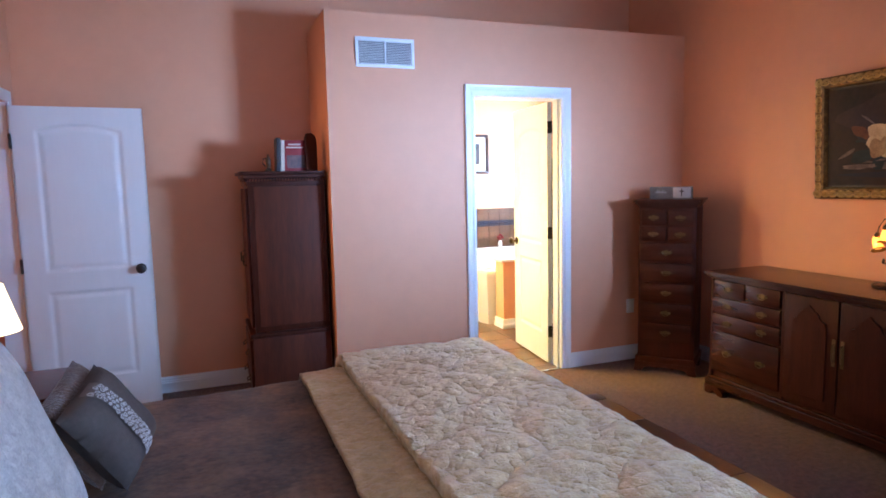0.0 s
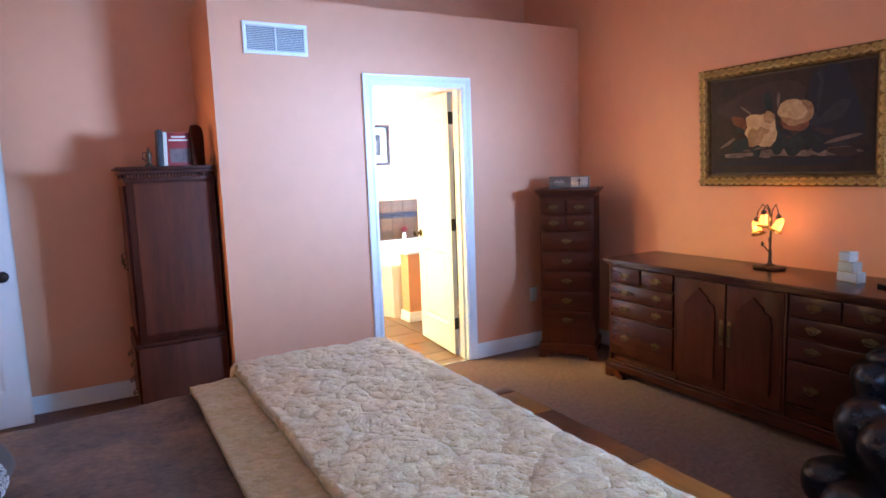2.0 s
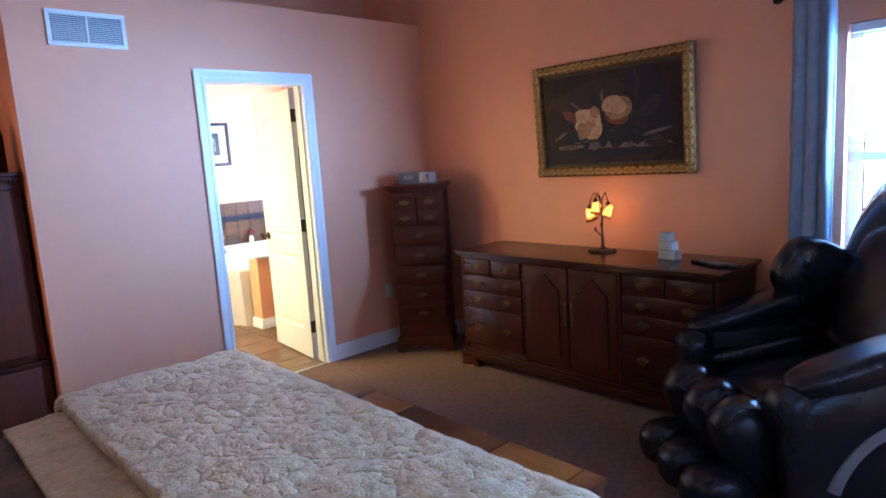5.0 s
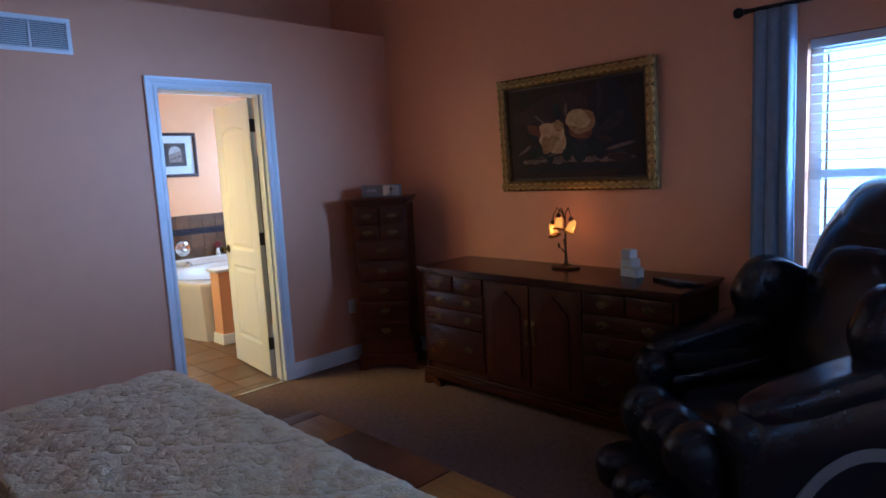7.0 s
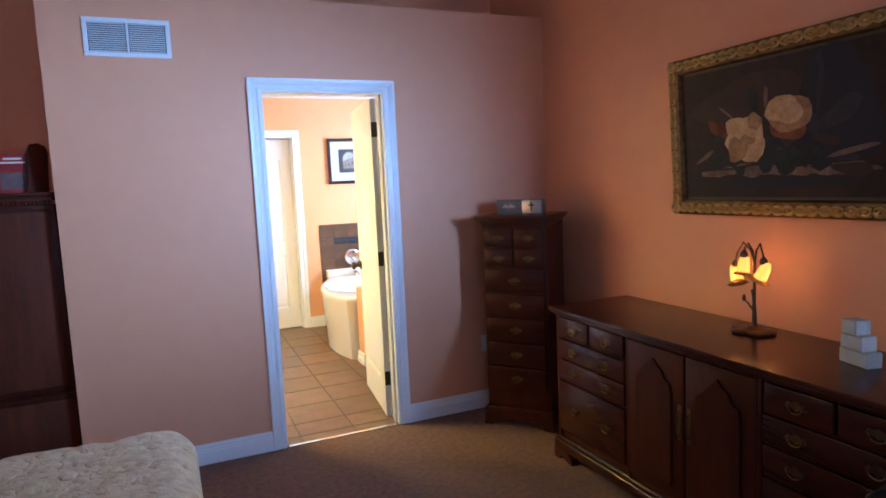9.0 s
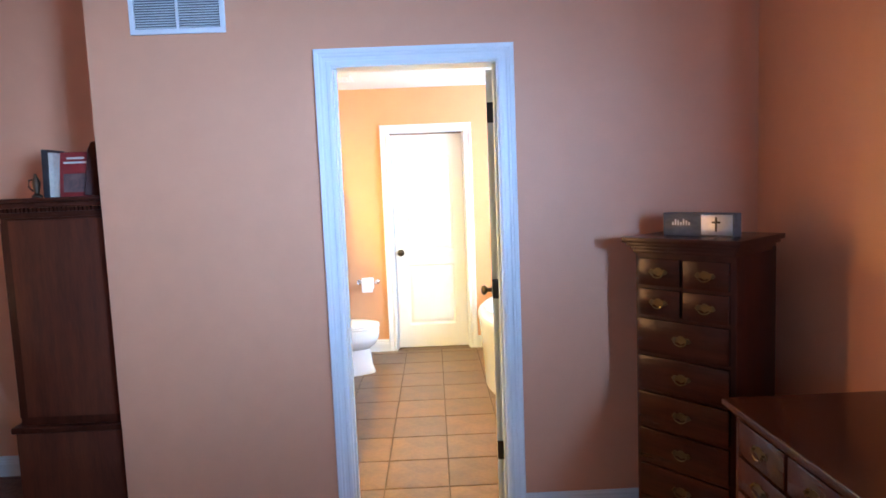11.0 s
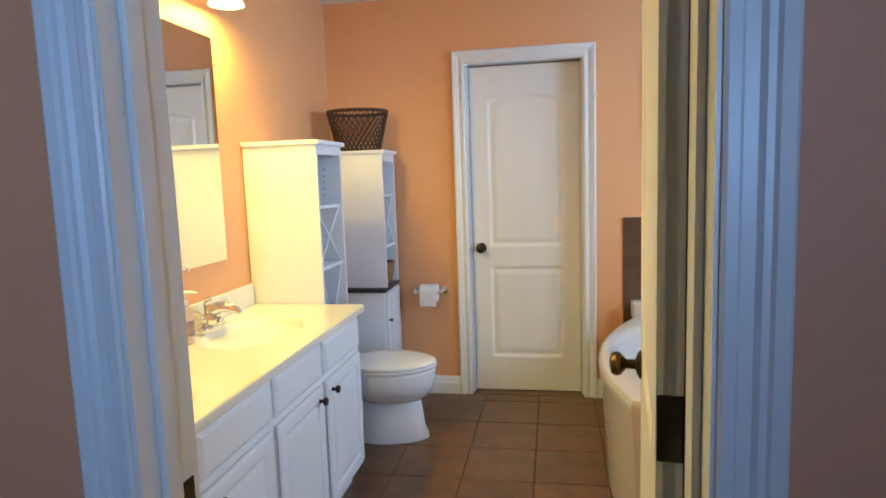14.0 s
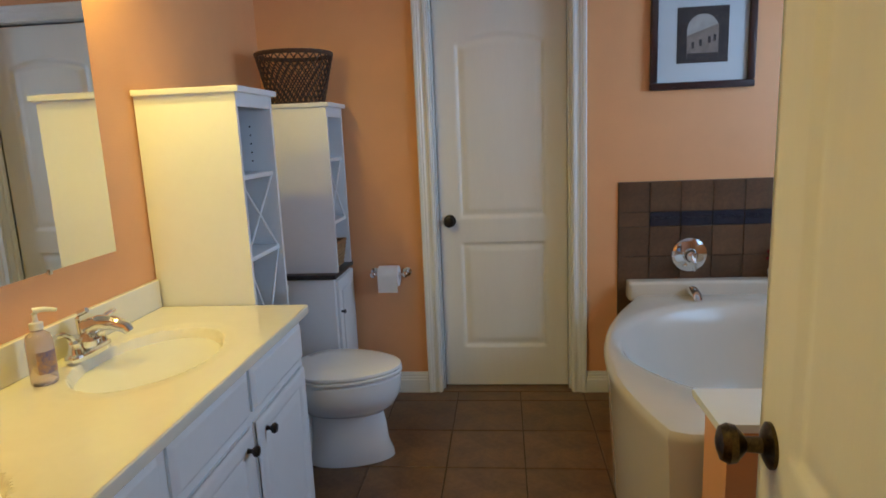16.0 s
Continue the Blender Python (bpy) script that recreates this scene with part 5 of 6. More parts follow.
for (y0, y1), ky in zip(((1.465, 1.880), (1.045, 1.435), (0.622, 1.005), (0.200, 0.590)), (1.520, 1.388, 0.672, 0.540)):
    raised_panel(y0, y1, 0.655, 0.782, None, "drawer")
    raised_panel(y0, y1, 0.125, 0.625, ky, "door")

# -- moulded top with two basins --
TOP = 0.826
CXF = -0.662
SINKS = ((-0.945, 1.455), (-0.945, 0.64))


def top_z(x, y):
    z = TOP
    for sx, sy in SINKS:
        r = math.hypot((x - sx) / 0.170, (y - sy) / 0.240)
        if r < 1:
            z = min(z, TOP - 0.004 - 0.125 * (1 - r ** 2.6) ** 0.75)
        elif r < 1.22:
            z = min(z, TOP - 0.004 * (1.22 - r) / 0.22)
    return z


bm = bmesh.new()
cx0, cy0, cy1 = BLX + 0.003, 0.125, 1.935
grid(bm, 64, 200, lambda u, v: Vector((cx0 + (CXF - cx0) * u, cy0 + (cy1 - cy0) * v, top_z(cx0 + (CXF - cx0) * u, cy0 + (cy1 - cy0) * v) if 0 < u < 1 and 0 < v < 1 else TOP)))
vt = thing("countertop", "glossy cream cultured marble vanity top with two oval basins", "countertop")
part("slab", bm, MARBLE, vt)
part("front_edge", boxm(CXF - 0.022, CXF + 0.004, cy0, cy1, TOP - 0.032, TOP - 0.001, 0.006, 3), MARBLE, vt)
part("end_edge", boxm(cx0, CXF - 0.023, cy1 - 0.022, cy1 + 0.003, TOP - 0.032, TOP - 0.001, 0.006, 3), MARBLE, vt)
bs = tagged(mesh_object("backsplash", boxm(BLX + 0.002, BLX + 0.022, cy0, cy1, TOP, TOP + 0.10, 0.006, 3), MARBLE), "low cream marble backsplash behind the vanity top", "backsplash")
for sx, sy in SINKS:
    dr = thing("sink_drain", "chrome drain in the basin", "drain", pose(sx, sy, TOP - 0.129), "sink drains")
    part("flange", lathe(bmesh.new(), [(0.022, 0), (0.022, 0.003), (0.014, 0.004), (0.012, 0.002), (0.001, 0.002)], (0, 0, 0), 20), CHROME, dr)


def faucet(y):
    ob = thing("faucet", "chrome two-lever bathroom faucet on the vanity top", "faucet", pose(-1.125, y, TOP), "faucets")
    bm = bmesh.new()
    blob(bm, (0, 0, 0.012), (0.030, 0.085, 0.014), 0.5, 0.8)
    part("base", bm, CHROME, ob)
    bm = bmesh.new()
    pts = [(-0.012, 0, 0.01), (-0.008, 0, 0.05), (0.010, 0, 0.078), (0.045, 0, 0.092), (0.085, 0, 0.090), (0.118, 0, 0.078), (0.126, 0, 0.066)]
    tube(bm, pts, [0.034, 0.031, 0.027, 0.022, 0.0185, 0.0165, 0.014], 16)
    part("spout", bm, CHROME, ob)
    for s in (-1, 1):
        bm = bmesh.new()
        lathe(bm, [(0.021, 0.01), (0.019, 0.03), (0.014, 0.045), (0.016, 0.052), (0.010, 0.060), (0.002, 0.062)], (0, s * 0.052, 0), 18)
        tube(bm, [(0, s * 0.052, 0.055), (-0.002, s * 0.066, 0.074), (0.002, s * 0.092, 0.088), (0.006, s * 0.122, 0.092)], [0.009, 0.008, 0.0075, 0.006], 10)
        part("lever", bm, CHROME, ob)
    bm = bmesh.new()
    tube(bm, [(-0.018, 0, 0.04), (-0.020, 0, 0.105), (-0.012, 0, 0.118), (0.012, 0, 0.128)], [0.006, 0.006, 0.009, 0.008], 10)
    part("lift_rod", bm, CHROME, ob)


faucet(1.455)
faucet(0.64)

# -- soap bottle --
SOAP = bpy.data.materials.new("clear_soap_bottle")
SOAP.use_nodes = True
sb = SOAP.node_tree.nodes["Principled BSDF"]
sb.inputs["Base Color"].default_value = (0.86, 0.72, 0.74, 1)
sb.inputs["Transmission Weight"].default_value, sb.inputs["Roughness"].default_value, sb.inputs["IOR"].default_value = 0.75, 0.08, 1.3
so = thing("soap_bottle", "clear pump bottle of pink hand soap", "soap bottle", pose(-1.105, 1.262, TOP))
part("bottle", lathe(bmesh.new(), [(0.001, 0.0), (0.027, 0.0), (0.030, 0.006), (0.030, 0.105), (0.026, 0.122), (0.013, 0.132), (0.012, 0.140)], (0, 0, 0), 24), SOAP, so)
bm = bmesh.new()
lathe(bm, [(0.015, 0.136), (0.015, 0.152), (0.006, 0.155), (0.005, 0.175), (0.001, 0.176)], (0, 0, 0), 18)
tube(bm, [(0, 0, 0.174), (0.0, 0.0, 0.182), (0.020, 0.010, 0.183), (0.042, 0.022, 0.178)], [0.008, 0.008, 0.006, 0.004], 10)
part("pump", bm, WHITE, so, "white plastic pump")
LBL = material("blue_label", (0.06, 0.10, 0.30), 0.4, second=(0.55, 0.30, 0.10), scale=30)
bm = bmesh.new()
sweep(bm, [[(0.0304 * math.cos(a), 0.0304 * math.sin(a), z) for z in (0.03, 0.085)] for a in [radians(-70 + 10 * i) for i in range(15)]], False, False)
part("label", bm, LBL, so, "printed label with a blue mark")

# -- mirror --
MIR = bpy.data.materials.new("mirror_silver")
MIR.use_nodes = True
mb = MIR.node_tree.nodes["Principled BSDF"]
mb.inputs["Base Color"].default_value, mb.inputs["Metallic"].default_value, mb.inputs["Roughness"].default_value = (0.86, 0.88, 0.86, 1), 1.0, 0.015
mi = thing("wall_mirror", "large frameless wall mirror above the vanity", "mirror", pose(0, 0, 0))
part("glass", boxm(BLX + 0.001, BLX + 0.006, 0.26, 1.745, 1.062, 1.985, 0.001, 1), MIR, mi)
for y in (0.5, 1.45):
    part("clip", boxm(BLX + 0.0012, BLX + 0.009, y - 0.008, y + 0.008, 1.055, 1.069, 0.001), CHROME, mi, "small chrome mirror clip")

# -- vanity light bar --
LIT = glow("lit_frosted_shade", (1.0, 0.80, 0.42), 14.0)
vl = thing("vanity_light", "brass wall light bar with three lit frosted bell shades", "wall light", pose(BLX, 0, 2.25))
part("back_plate", boxm(0.001, 0.025, 0.60, 1.84, -0.05, 0.05, 0.01, 3), BRASS, vl)
for yy in (0.78, 1.22, 1.66):
    bm = bmesh.new()
    tube(bm, [(0.02, yy, 0.0), (0.09, yy, 0.02), (0.125, yy, 0.0), (0.13, yy, -0.03)], 0.007, 10)
    lathe(bm, [(0.018, 0), (0.022, -0.02), (0.018, -0.03)], (0.13, yy, -0.03), 16)
    part("arm", bm, BRASS, vl)
    bm = bmesh.new()
    sweep(bm, [[(0.13 + r * math.cos(2 * math.pi * k / 28), yy + r * math.sin(2 * math.pi * k / 28), z) for k in range(28)] for r, z in ((0.022, -0.045), (0.035, -0.065), (0.045, -0.10), (0.055, -0.14), (0.068, -0.165))], True, False)
    part("shade", bm, LIT, vl, "lit frosted glass bell shade")

# -- white open shelf towers --


def tower(name, x0, x1, y0, y1, z0, z1, label, shelves, group):
    ob = thing(name, label, "shelf unit", pose(0, 0, 0), group)
    t = 0.016
    part("side_panel", boxm(x0, x1, y0, y0 + t, z0, z1 - 0.02, 0.001), CABW, ob)
    part("side_panel", boxm(x0, x1, y1 - t, y1, z0, z1 - 0.02, 0.001), CABW, ob)
    part("back_panel", boxm(x0, x0 + 0.006, y0 + t, y1 - t, z0, z1 - 0.02), CABW, ob)
    part("top", boxm(x0, x1 + 0.018, y0 - 0.015, y1 + 0.015, z1 - 0.02, z1, 0.003), CABW, ob)
    part("header", boxm(x1 - 0.018, x1 - 0.002, y0 + t, y1 - t, z1 - 0.065, z1 - 0.02, 0.002), CABW, ob)
    for z in shelves:
        part("shelf", boxm(x0 + 0.006, x1 - 0.012, y0 + t, y1 - t, z - 0.016, z, 0.001), CABW, ob)
    for a, b in zip(shelves, shelves[1:]):
        bm = bmesh.new()
        tube(bm, [(x1 - 0.02, y0 + t, a), (x1 - 0.02, y1 - t, b - 0.016)], 0.005, 6)
        tube(bm, [(x1 - 0.02, y0 + t, b - 0.016), (x1 - 0.02, y1 - t, a)], 0.005, 6)
        part("cross_brace", bm, CABW, ob, "white wire cross brace")
    # Small dark dots on the panel give the peg holes their inner shade.
    for i in range(5):
        yy, zz = y1 - t - 0.0006, z1 - 0.13 - 0.032 * i
        part("peg_hole_dot", boxm(x1 - 0.09, x1 - 0.084, yy - 0.0006, yy + 0.0002, zz, zz + 0.006), BRONZE, ob)
    return ob


tower("linen_tower", BLX + 0.004, -0.850, 1.945, 2.270, 0.0, 1.566, "tall white open shelf tower beside the vanity", (0.45, 0.985, 1.270), "white shelf units")
tower("linen_tower", BLX + 0.004, -0.785, 2.785, 3.06, 0.745, 1.548, "white open shelf tower on a low cabinet", (0.99, 1.29), "white shelf units")
lc = thing("low_cabinet", "low white cabinet with a dark top", "cabinet", pose(0, 0, 0))
part("body", boxm(BLX + 0.004, -0.80, 2.75, 3.08, 0.0, 0.722, 0.002), CABW, lc)
part("top", boxm(BLX + 0.004, -0.785, 2.735, 3.09, 0.722, 0.745, 0.004), material("black_brown_top", (0.025, 0.018, 0.016), 0.35, vary=0.2, scale=12), lc, "dark brown top board")
bm = bmesh.new()
box(bm, -0.799, -0.784, 2.775, 3.07, 0.06, 0.708, 0.003)
d = part("door", bm, CABW, lc)
part("panel", boxm(-0.784, -0.778, 2.825, 3.02, 0.12, 0.65, 0.002), CABW, d)
part("knob", lathe(bmesh.new(), [(0.006, 0), (0.006, 0.01), (0.012, 0.018), (0.002, 0.024)], (-0.784, 2.795, 0.55), 14, pose(0, 0, 0, 0, 90, 0)), BRONZE, d)

# -- woven baskets --
WICK = material("dark_wicker", (0.075, 0.032, 0.016), 0.6, second=(0.03, 0.014, 0.008), scale=40)
TAN = material("tan_wicker", (0.36, 0.20, 0.075), 0.7, second=(0.20, 0.10, 0.035), scale=40)
bk = thing("woven_basket", "dark open-weave wicker basket on top of the tower", "basket", pose(-0.960, 2.92, 1.549))


def bw(z):
    return 0.125 + 0.055 * (z / 0.235)


for s in (-1, 1):
    for k in range(30):
        bm = bmesh.new()
        pts = []
        for i in range(11):
            z = 0.225 * i / 10
            a = 2 * math.pi * k / 30 + s * 0.95 * i / 10
            r = bw(z) + 0.002 * s
            pts.append((r * math.cos(a), r * math.sin(a), z))
        tube(bm, pts, 0.0034, 5)
        part("cane", bm, WICK, bk)
for z, r in ((0.004, 0.006), (0.225, 0.007), (0.233, 0.006)):
    bm = bmesh.new()
    tube(bm, [(bw(z) * math.cos(2 * math.pi * k / 40), bw(z) * math.sin(2 * math.pi * k / 40), z) for k in range(41)], r, 6)
    part("hoop", bm, WICK, bk)
part("bottom", lathe(bmesh.new(), [(0.001, 0), (0.122, 0), (0.122, 0.005), (0.001, 0.005)], (0, 0, 0), 30), WICK, bk)
tb = thing("small_basket", "small tan woven basket on the low cabinet", "basket", pose(-0.89, 2.93, 0.746))
for i in range(7):
    bm = bmesh.new()
    hw, hd = 0.07 + 0.003 * i, 0.085 + 0.002 * i
    ring = [(hw, -hd), (hw, hd), (-hw, hd), (-hw, -hd), (hw, -hd)]
    tube(bm, [(u, v, 0.010 + 0.019 * i) for u, v in ring], 0.0095, 6)
    part("strand", bm, TAN, tb)
part("bottom", boxm(-0.07, 0.07, -0.085, 0.085, 0.0, 0.008), TAN, tb)

# -- toilet --
to = thing("toilet", "white porcelain toilet with a closed lid", "toilet", pose(-1.170, 2.43, 0))


def egg(t, a, w, back):
    """Plan outline of the bowl: a long front lobe and a blunt back."""
    c, s = math.cos(t), math.sin(t)
    return (back + (a * c if c > 0 else 0.55 * a * c), w * s * (1 - 0.10 * max(0, c) ** 2))


def eggring(a, w, back, z, n=40):
    return [Vector((*egg(2 * math.pi * k / n, a, w, back), z)) for k in range(n)]


bm = bmesh.new()
sweep(bm, [eggring(0.262, 0.128, 0.42, 0.0), eggring(0.260, 0.126, 0.42, 0.02), eggring(0.240, 0.108, 0.42, 0.07), eggring(0.222, 0.094, 0.43, 0.15), eggring(0.212, 0.088, 0.43, 0.205), eggring(0.232, 0.118, 0.43, 0.222), eggring(0.262, 0.150, 0.43, 0.245), eggring(0.288, 0.176, 0.43, 0.29), eggring(0.297, 0.184, 0.43, 0.335), eggring(0.298, 0.185, 0.43, 0.375), eggring(0.29, 0.178, 0.43, 0.385)])
part("bowl", bm, PORCELAIN, to)
bm = bmesh.new()
box(bm, 0.20, 0.34, -0.10, 0.10, 0.0, 0.36, 0.03, 3)
part("pedestal", bm, PORCELAIN, to)
bm = bmesh.new()
sweep(bm, [eggring(0.300, 0.188, 0.43, 0.387), eggring(0.304, 0.191, 0.43, 0.392), eggring(0.304, 0.191, 0.43, 0.400), eggring(0.300, 0.188, 0.43, 0.404)])
part("seat", bm, PORCELAIN, to)
bm = bmesh.new()
sweep(bm, [eggring(0.298, 0.186, 0.43, 0.407), eggring(0.303, 0.190, 0.43, 0.412), eggring(0.300, 0.188, 0.43, 0.422), eggring(0.270, 0.165, 0.42, 0.430), eggring(0.15, 0.09, 0.40, 0.433)])
part("lid", bm, PORCELAIN, to)
bm = bmesh.new()
box(bm, 0.0, 0.19, -0.17, 0.17, 0.37, 0.70, 0.02, 3)
part("tank", bm, PORCELAIN, to)
part("tank_lid", boxm(-0.004, 0.20, -0.18, 0.18, 0.70, 0.735, 0.01, 3), PORCELAIN, to)

# -- paper holder --
tp = thing("toilet_paper_holder", "chrome holder with a white paper roll", "paper holder", pose(-0.585, BFAR, 0.675))
for s in (-1, 1):
    bm = bmesh.new()
    lathe(bm, [(0.024, 0), (0.024, 0.005), (0.012, 0.012), (0.009, 0.05), (0.014, 0.06), (0.014, 0.078), (0.004, 0.082)], (s * 0.085, 0, 0), 18, pose(0, 0, 0, 90, 0, 0))
    part("post", bm, CHROME, tp)
part("bar", tube(bmesh.new(), [(-0.085, -0.066, 0), (0.085, -0.066, 0)], 0.008, 12), CHROME, tp)
TPAPER = material("soft_white_paper", (0.80, 0.79, 0.78), 0.95, vary=0.03, scale=30, bump=0.0006, bump_scale=150)
bm = bmesh.new()
rings = [[(x, -0.066 + r * math.cos(2 * math.pi * k / 36), -0.008 + r * math.sin(2 * math.pi * k / 36)) for k in range(36)] for x, r in ((-0.053, 0.02), (-0.053, 0.052), (-0.050, 0.055), (0.050, 0.055), (0.053, 0.052), (0.053, 0.02))]
sweep(bm, rings, True, False)
grid(bm, 4, 8, lambda u, v: Vector((-0.051 + 0.102 * u, -0.122 - 0.002 * math.sin(3 * v), -0.008 - 0.075 * v)))
part("paper_roll", bm, TPAPER, tp, "white paper roll with a loose sheet")

# -- bathtub --
tub = thing("bathtub", "almond white curved corner bathtub", "bathtub", pose(0, 0, 0))
TX1, TY0, TY1, TZ = 2.12, 1.55, 3.085, 0.55
CX, CY = 1.16, 2.28


def xl(y):
    return 0.375 + 0.20 * ((y - 2.06) / 0.78) ** 2


def outer(a):
    """Where a ray from the tub's middle leaves its plan."""
    dx, dy = math.cos(a), math.sin(a)
    lo, hi = 0.0, 2.5
    for _ in range(40):
        m = (lo + hi) / 2
        x, y = CX + m * dx, CY + m * dy
        if y < TY0 or y > TY1 or x > TX1 or x < xl(y):
            hi = m
        else:
            lo = m
    return lo


N = 120
angs = [2 * math.pi * k / N for k in range(N)]
ro = [outer(a) for a in angs]


def inner(a, g):
    return 1 / math.hypot(math.cos(a) / (0.705 * g), math.sin(a) / (0.60 * g))


def ring(fr, z):
    return [Vector((CX + r * math.cos(a), CY + r * math.sin(a), z)) for a, r in zip(angs, fr)]


rings = [ring([r - 0.040 for r in ro], 0.0), ring([r - 0.030 for r in ro], 0.20), ring([r - 0.016 for r in ro], 0.38), ring([r - 0.006 for r in ro], TZ - 0.06), ring(ro, TZ - 0.03), ring([r - 0.004 for r in ro], TZ - 0.012), ring([r - 0.012 for r in ro], TZ - 0.003), ring([r - 0.024 for r in ro], TZ)]
for g, z in ((1.06, TZ), (1.02, TZ - 0.006), (0.98, TZ - 0.03), (0.92, TZ - 0.14), (0.84, TZ - 0.30), (0.74, TZ - 0.38), (0.55, TZ - 0.41), (0.2, TZ - 0.415)):
    rings.append(ring([min(inner(a, g), r - 0.03) for a, r in zip(angs, ro)], z))
bm = bmesh.new()
sweep(bm, rings, True, True)
part("basin", bm, ACRYLIC, tub)
part("back_deck", boxm(0.625, TX1, 3.00, 3.088, TZ - 0.03, 0.618, 0.02, 4), ACRYLIC, tub, "raised deck along the tiled wall")
bf = thing("tub_spout", "chrome tub spout on the tub deck", "spout", pose(0.925, 3.0, 0.572))
bm = bmesh.new()
tube(bm, [(0, 0, 0), (0, -0.05, 0.004), (0, -0.10, -0.004), (0, -0.128, -0.026)], [0.030, 0.027, 0.024, 0.018], 16)
part("spout", bm, CHROME, bf)
tv = thing("tub_valve", "round chrome tub valve with a lever", "valve", pose(0.937, BFAR - 0.012, 0.735))
part("escutcheon", lathe(bmesh.new(), [(0.085, 0), (0.085, 0.004), (0.070, 0.012), (0.035, 0.018), (0.030, 0.05), (0.022, 0.06), (0.002, 0.062)], (0, 0, 0), 32, pose(0, 0, 0, 90, 0, 0)), CHROME, tv)
part("lever", tube(bmesh.new(), [(0, -0.05, 0), (0.006, -0.064, -0.03), (0.010, -0.066, -0.07)], [0.013, 0.010, 0.008], 10), CHROME, tv)

# -- half wall at the tub's end --
hw = thing("half_wall", "low apricot half wall with a white cap at the tub's end", "half wall", pose(0, 0, 0))
tagged(hw, kind="structure")
part("wall_body", boxm(0.535, BRX, 1.36, 1.525, 0, 0.665), BATHPAINT, hw)
part("cap", boxm(0.505, BRX, 1.335, 1.545, 0.665, 0.688, 0.004), WHITE, hw, "white painted cap")
part("base_trim", boxm(0.522, BRX, 1.348, 1.5395, 0.0, 0.095, 0.004), WHITE, hw)
part("base_trim", boxm(0.516, BRX, 1.342, 1.545, 0.0, 0.045, 0.004), WHITE, hw)
# flowers on the raised tub deck
VASE = material("red_glass", (0.22, 0.02, 0.03), 0.2, vary=0.1, scale=10)
fl = thing("flower_vase", "small vase of red silk flowers on the tub deck", "vase", pose(1.33, 3.044, 0.618))
part("vase", lathe(bmesh.new(), [(0.02, 0), (0.026, 0.01), (0.030, 0.04), (0.018, 0.07), (0.022, 0.08)], (0, 0, 0), 18), PORCELAIN, fl)
rg = random.Random(3)
for i in range(6):
    a, r = rg.uniform(0, 6.28), rg.uniform(0.01, 0.045)
    x, y, z = r * math.cos(a), r * math.sin(a), 0.12 + rg.uniform(-0.02, 0.04)
    bm = bmesh.new()
    for k in range(6):
        t = 2 * math.pi * k / 6
        blob(bm, (x + 0.012 * math.cos(t), y + 0.012 * math.sin(t), z), (0.013, 0.009, 0.006), 1, 1, pose(0, 0, 0, 20, 20, math.degrees(t)), 8, 5)
    tube(bm, [(0, 0, 0.06), (x * 0.6, y * 0.6, 0.10), (x, y, z)], 0.0015, 5)
    part("flower", bm, VASE, fl, "red silk flower")

# -- framed print --
FR = material("dark_mahogany_frame", (0.030, 0.012, 0.010), 0.3, vary=0.2, scale=20, coat=0.2)
MATB = material("white_mat_board", (0.78, 0.80, 0.80), 0.7, vary=0.01, scale=30)
SEPIA = material("sepia_print", (0.40, 0.30, 0.24), 0.6, second=(0.24, 0.17, 0.13), scale=18)
DSEP = material("dark_sepia_print", (0.045, 0.03, 0.025), 0.6, second=(0.09, 0.06, 0.05), scale=24)
LSEP = material("light_sepia_print", (0.62, 0.56, 0.50), 0.6, second=(0.45, 0.38, 0.32), scale=30)
pr = thing("framed_print", "framed sepia print of an archway with a white mat", "picture", pose(0.968, BFAR - 0.001, 1.788))
W2, H2, f = 0.241, 0.245, 0.034
for x0, x1, z0, z1 in ((-W2, W2, H2 - f, H2), (-W2, W2, -H2, -H2 + f), (-W2, -W2 + f, -H2 + f, H2 - f), (W2 - f, W2, -H2 + f, H2 - f)):
    part("frame_rail", boxm(x0, x1, -0.026, 0, z0, z1, 0.007, 3), FR, pr)
part("mat", boxm(-W2 + f, W2 - f, -0.008, -0.001, -H2 + f, H2 - f), MATB, pr, "wide white mat")
ph = part("print", boxm(-0.118, 0.118, -0.0092, -0.0082, -0.125, 0.13), DSEP, pr, "sepia photograph")
arch = [(-0.072, -0.10)] + [(0.072 * math.cos(math.pi - math.pi * i / 16), 0.025 + 0.072 * math.sin(math.pi - math.pi * i / 16)) for i in range(17)] + [(0.072, -0.10)]
bm = bmesh.new()
extrude_outline(bm, arch, lambda u, v, d: Vector((u, -0.0094 - d, v)), 0.0003)
part("arch_opening", bm, LSEP, ph, smooth=False)
for o in ([(-0.072, -0.10), (-0.072, 0.0), (0.072, 0.05), (0.072, -0.10)],):
    bm = bmesh.new()
    extrude_outline(bm, o, lambda u, v, d: Vector((u, -0.0099 - d, v)), 0.0003)
    part("house", bm, SEPIA, ph, smooth=False)
bm = bmesh.new()
for x in (-0.045, -0.01, 0.03, 0.055):
    box(bm, x - 0.006, x + 0.006, -0.0108, -0.0104, -0.045 + 0.3 * x, -0.015 + 0.3 * x)
box(bm, -0.07, 0.07, -0.0108, -0.0104, -0.10, -0.08)
part("house_windows", bm, DSEP, ph, smooth=False)
gl = part("glass", boxm(-W2 + f, W2 - f, -0.014, -0.0125, -H2 + f, H2 - f), GLASS, pr, "clear picture glass")
gl.visible_shadow = False

# -- ceiling fan grille --
cg = thing("ceiling_vent", "square white bathroom exhaust grille in the ceiling", "vent grille", pose(-0.70, 2.49, BCEIL))
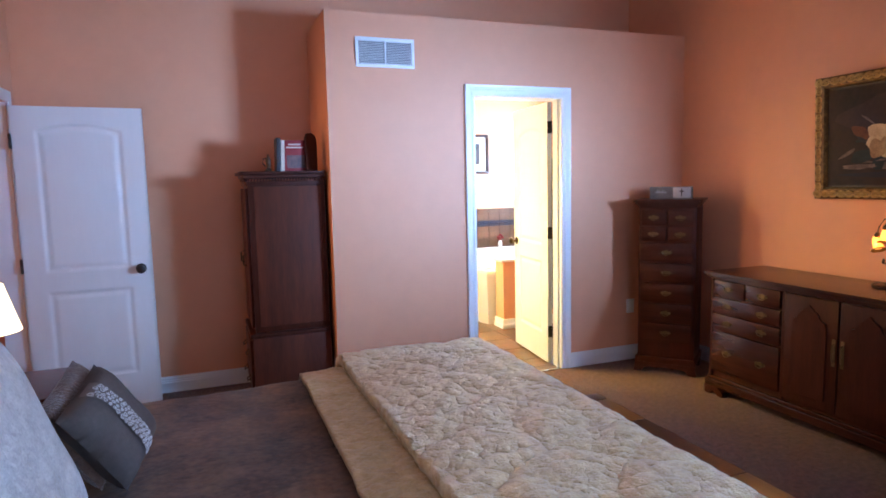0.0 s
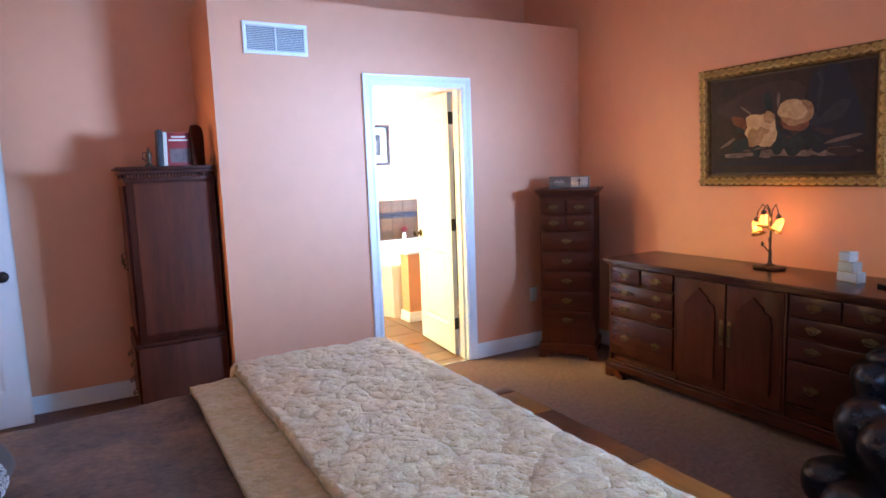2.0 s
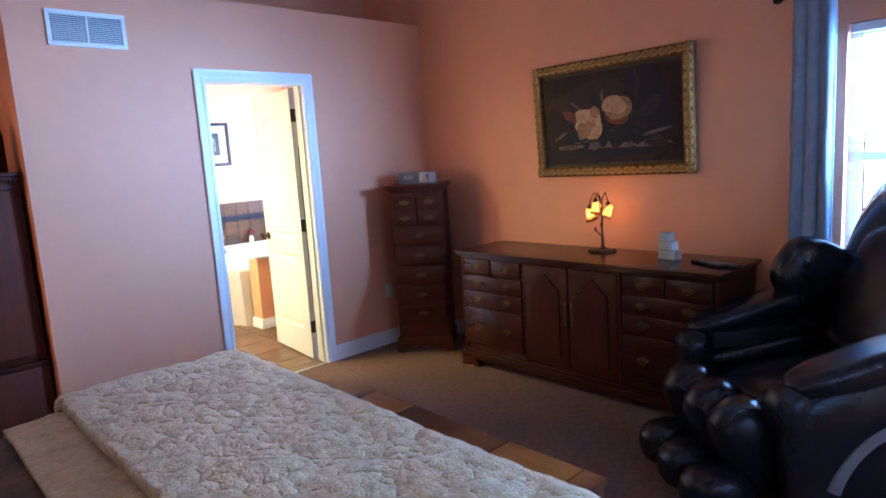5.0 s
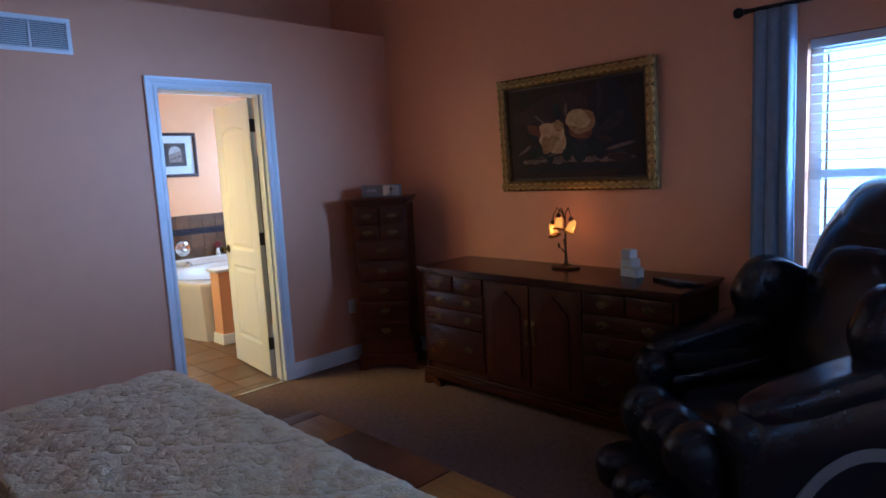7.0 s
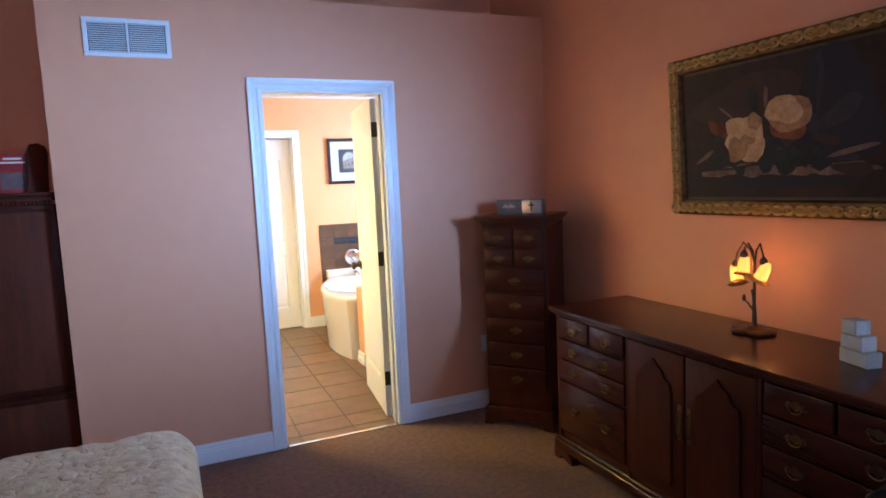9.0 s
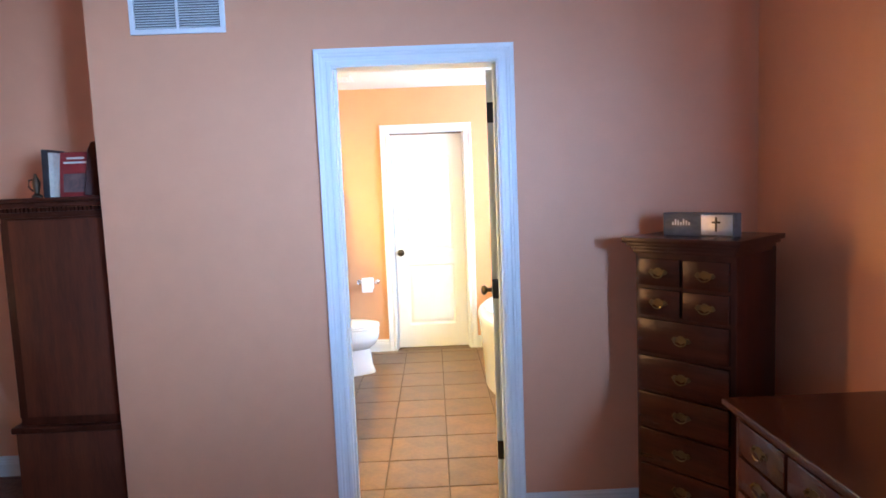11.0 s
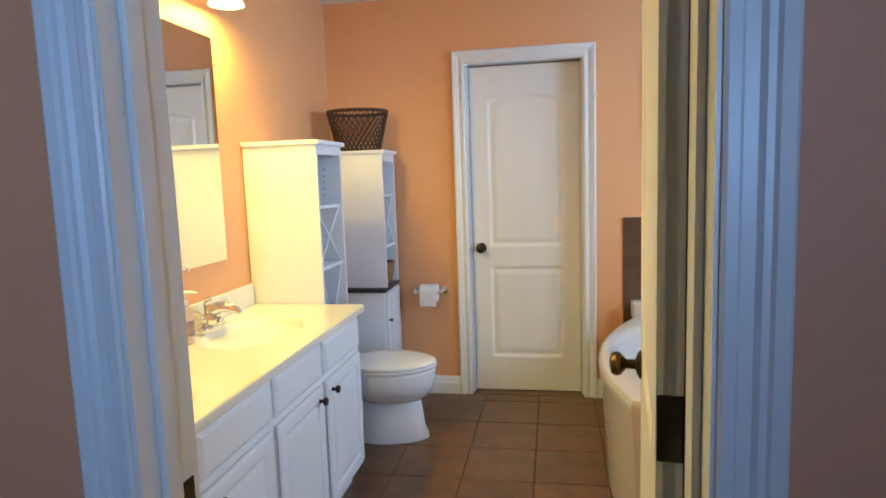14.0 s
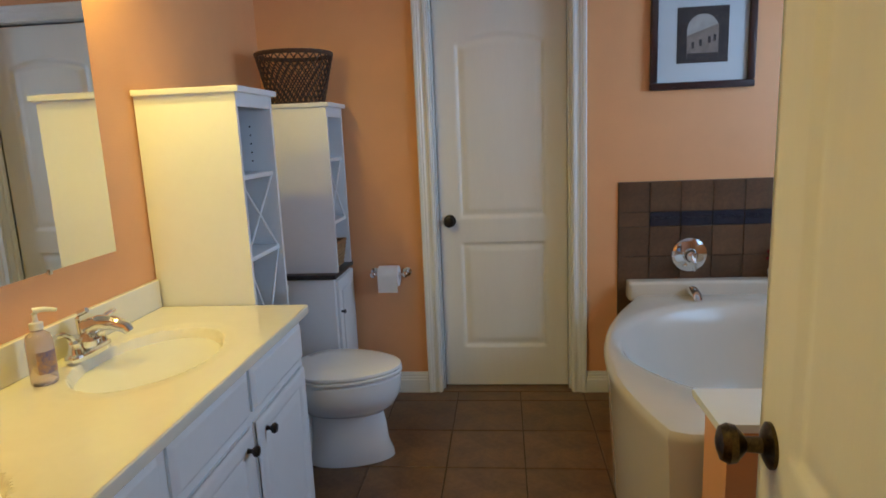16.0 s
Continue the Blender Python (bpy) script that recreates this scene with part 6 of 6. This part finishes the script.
part("frame", boxm(-0.13, 0.13, -0.13, 0.13, -0.018, -0.001, 0.006, 2), WHITE, cg)
for i in range(9):
    part("slat", boxm(-0.10, 0.10, -0.094 + 0.022 * i, -0.084 + 0.022 * i, -0.022, -0.0185, 0.001), WHITE, cg)

# ==== tiles, piece by piece ====
TILEW = material("dark_slate_wall_tile", (0.125, 0.062, 0.028), 0.35, second=(0.060, 0.030, 0.015), scale=9, bump=0.0012, bump_scale=40)
STRIP = material("black_relief_tile", (0.016, 0.018, 0.030), 0.3, vary=0.3, scale=20, bump=0.003, bump_scale=60)


def per_piece(m, lo, hi):
    """Lightens or darkens each piece a little."""
    nt = m.node_tree
    b = nt.nodes["Principled BSDF"]
    src = b.inputs["Base Color"].links[0].from_socket
    oi = nt.nodes.new("ShaderNodeObjectInfo")
    mr = nt.nodes.new("ShaderNodeMapRange")
    mr.inputs["To Min"].default_value, mr.inputs["To Max"].default_value = lo, hi
    nt.links.new(oi.outputs["Random"], mr.inputs[0])
    hs = nt.nodes.new("ShaderNodeHueSaturation")
    nt.links.new(mr.outputs[0], hs.inputs["Value"])
    nt.links.new(src, hs.inputs["Color"])
    nt.links.new(hs.outputs[0], b.inputs["Base Color"])


per_piece(TILE, 0.85, 1.15)
per_piece(TILEW, 0.8, 1.25)
floor_bath = bpy.data.objects["floor_bath"]
cache = {}


def floor_tile(x0, x1, y0, y1):
    key = (round(x1 - x0, 3), round(y1 - y0, 3))
    if key not in cache:
        bm = boxm(-key[0] / 2, key[0] / 2, -key[1] / 2, key[1] / 2, -0.006, 0.0, 0.002, 1)
        me = bpy.data.meshes.new("tile")
        bm.to_mesh(me)
        bm.free()
        me.materials.append(TILE)
        cache[key] = me
    shared("tile", cache[key], floor_bath, pose((x0 + x1) / 2, (y0 + y1) / 2, 0.0))


P, G = 0.332, 0.006
xs = [BLX] + [x for x in (-0.250 + P * k for k in range(-4, 9)) if BLX + 0.03 < x < BRX - 0.03] + [BRX]
ys = [0.013, 0.122] + [y for y in (0.328 + P * k for k in range(0, 12)) if 0.03 < y < BFAR - 0.03] + [BFAR]
for x0, x1 in zip(xs, xs[1:]):
    for y0, y1 in zip(ys, ys[1:]):
        if y1 < 0.125 and (x1 < DX0 or x0 > DX1):
            continue
        x0c, x1c = (max(x0, DX0 + 0.007), min(x1, DX1 - 0.007)) if y1 < 0.125 else (x0, x1)
        if x1c - x0c > 0.03:
            floor_tile(x0c + G / 2, x1c - G / 2, y0 + G / 2, y1 - G / 2)
structure("floor_closet", boxm(FX0, FX1, BFAR, BFAR + TH, -0.003, 0.0015), TILE, "brown tile under the closet door", "floor")

surround = structure("tub_surround", boxm(0.587, BRX, BFAR - 0.004, BFAR - 0.0005, 0.02, 1.108), GROUT, "grout behind dark slate tiles at the tub", "tile surround")


def wall_tile(x0, x1, z0, z1, mat, key):
    k = (key, round(x1 - x0, 3), round(z1 - z0, 3))
    if k not in cache:
        w, h = x1 - x0 - 0.004, z1 - z0 - 0.004
        bm = boxm(-w / 2, w / 2, -0.005, 0.0, -h / 2, h / 2, 0.0012, 1)
        if key == "strip":
            for i in range(4):
                c = -w / 2 + w * (i + 0.5) / 4
                tube(bm, [(c + 0.016 * math.cos(0.7 * j) * (1 - j / 14), -0.0055, 0.014 * math.sin(0.7 * j) * (1 - j / 14)) for j in range(11)], 0.003, 5)
        me = bpy.data.meshes.new(key)
        bm.to_mesh(me)
        bm.free()
        me.materials.append(mat)
        cache[k] = me
    shared("tile", cache[k], surround, pose((x0 + x1) / 2, BFAR - 0.0045, (z0 + z1) / 2))


TP = 0.152
x = 0.588
col = 0
while x < BRX - 0.02:
    x1 = min(x + TP, BRX)
    for z1, z0 in ((1.108, 0.956), (0.882, 0.730), (0.730, 0.562)):
        wall_tile(x, x1, z0, z1, TILEW, "tile")
    if col == 0:
        wall_tile(x, x1, 0.882, 0.956, TILEW, "tile")
        for z1, z0 in ((0.562, 0.410), (0.410, 0.258), (0.258, 0.106), (0.106, 0.022)):
            wall_tile(x, x1, z0, z1, TILEW, "tile")
    else:
        wall_tile(x, x1, 0.882, 0.956, STRIP, "strip")
    x, col = x1, col + 1
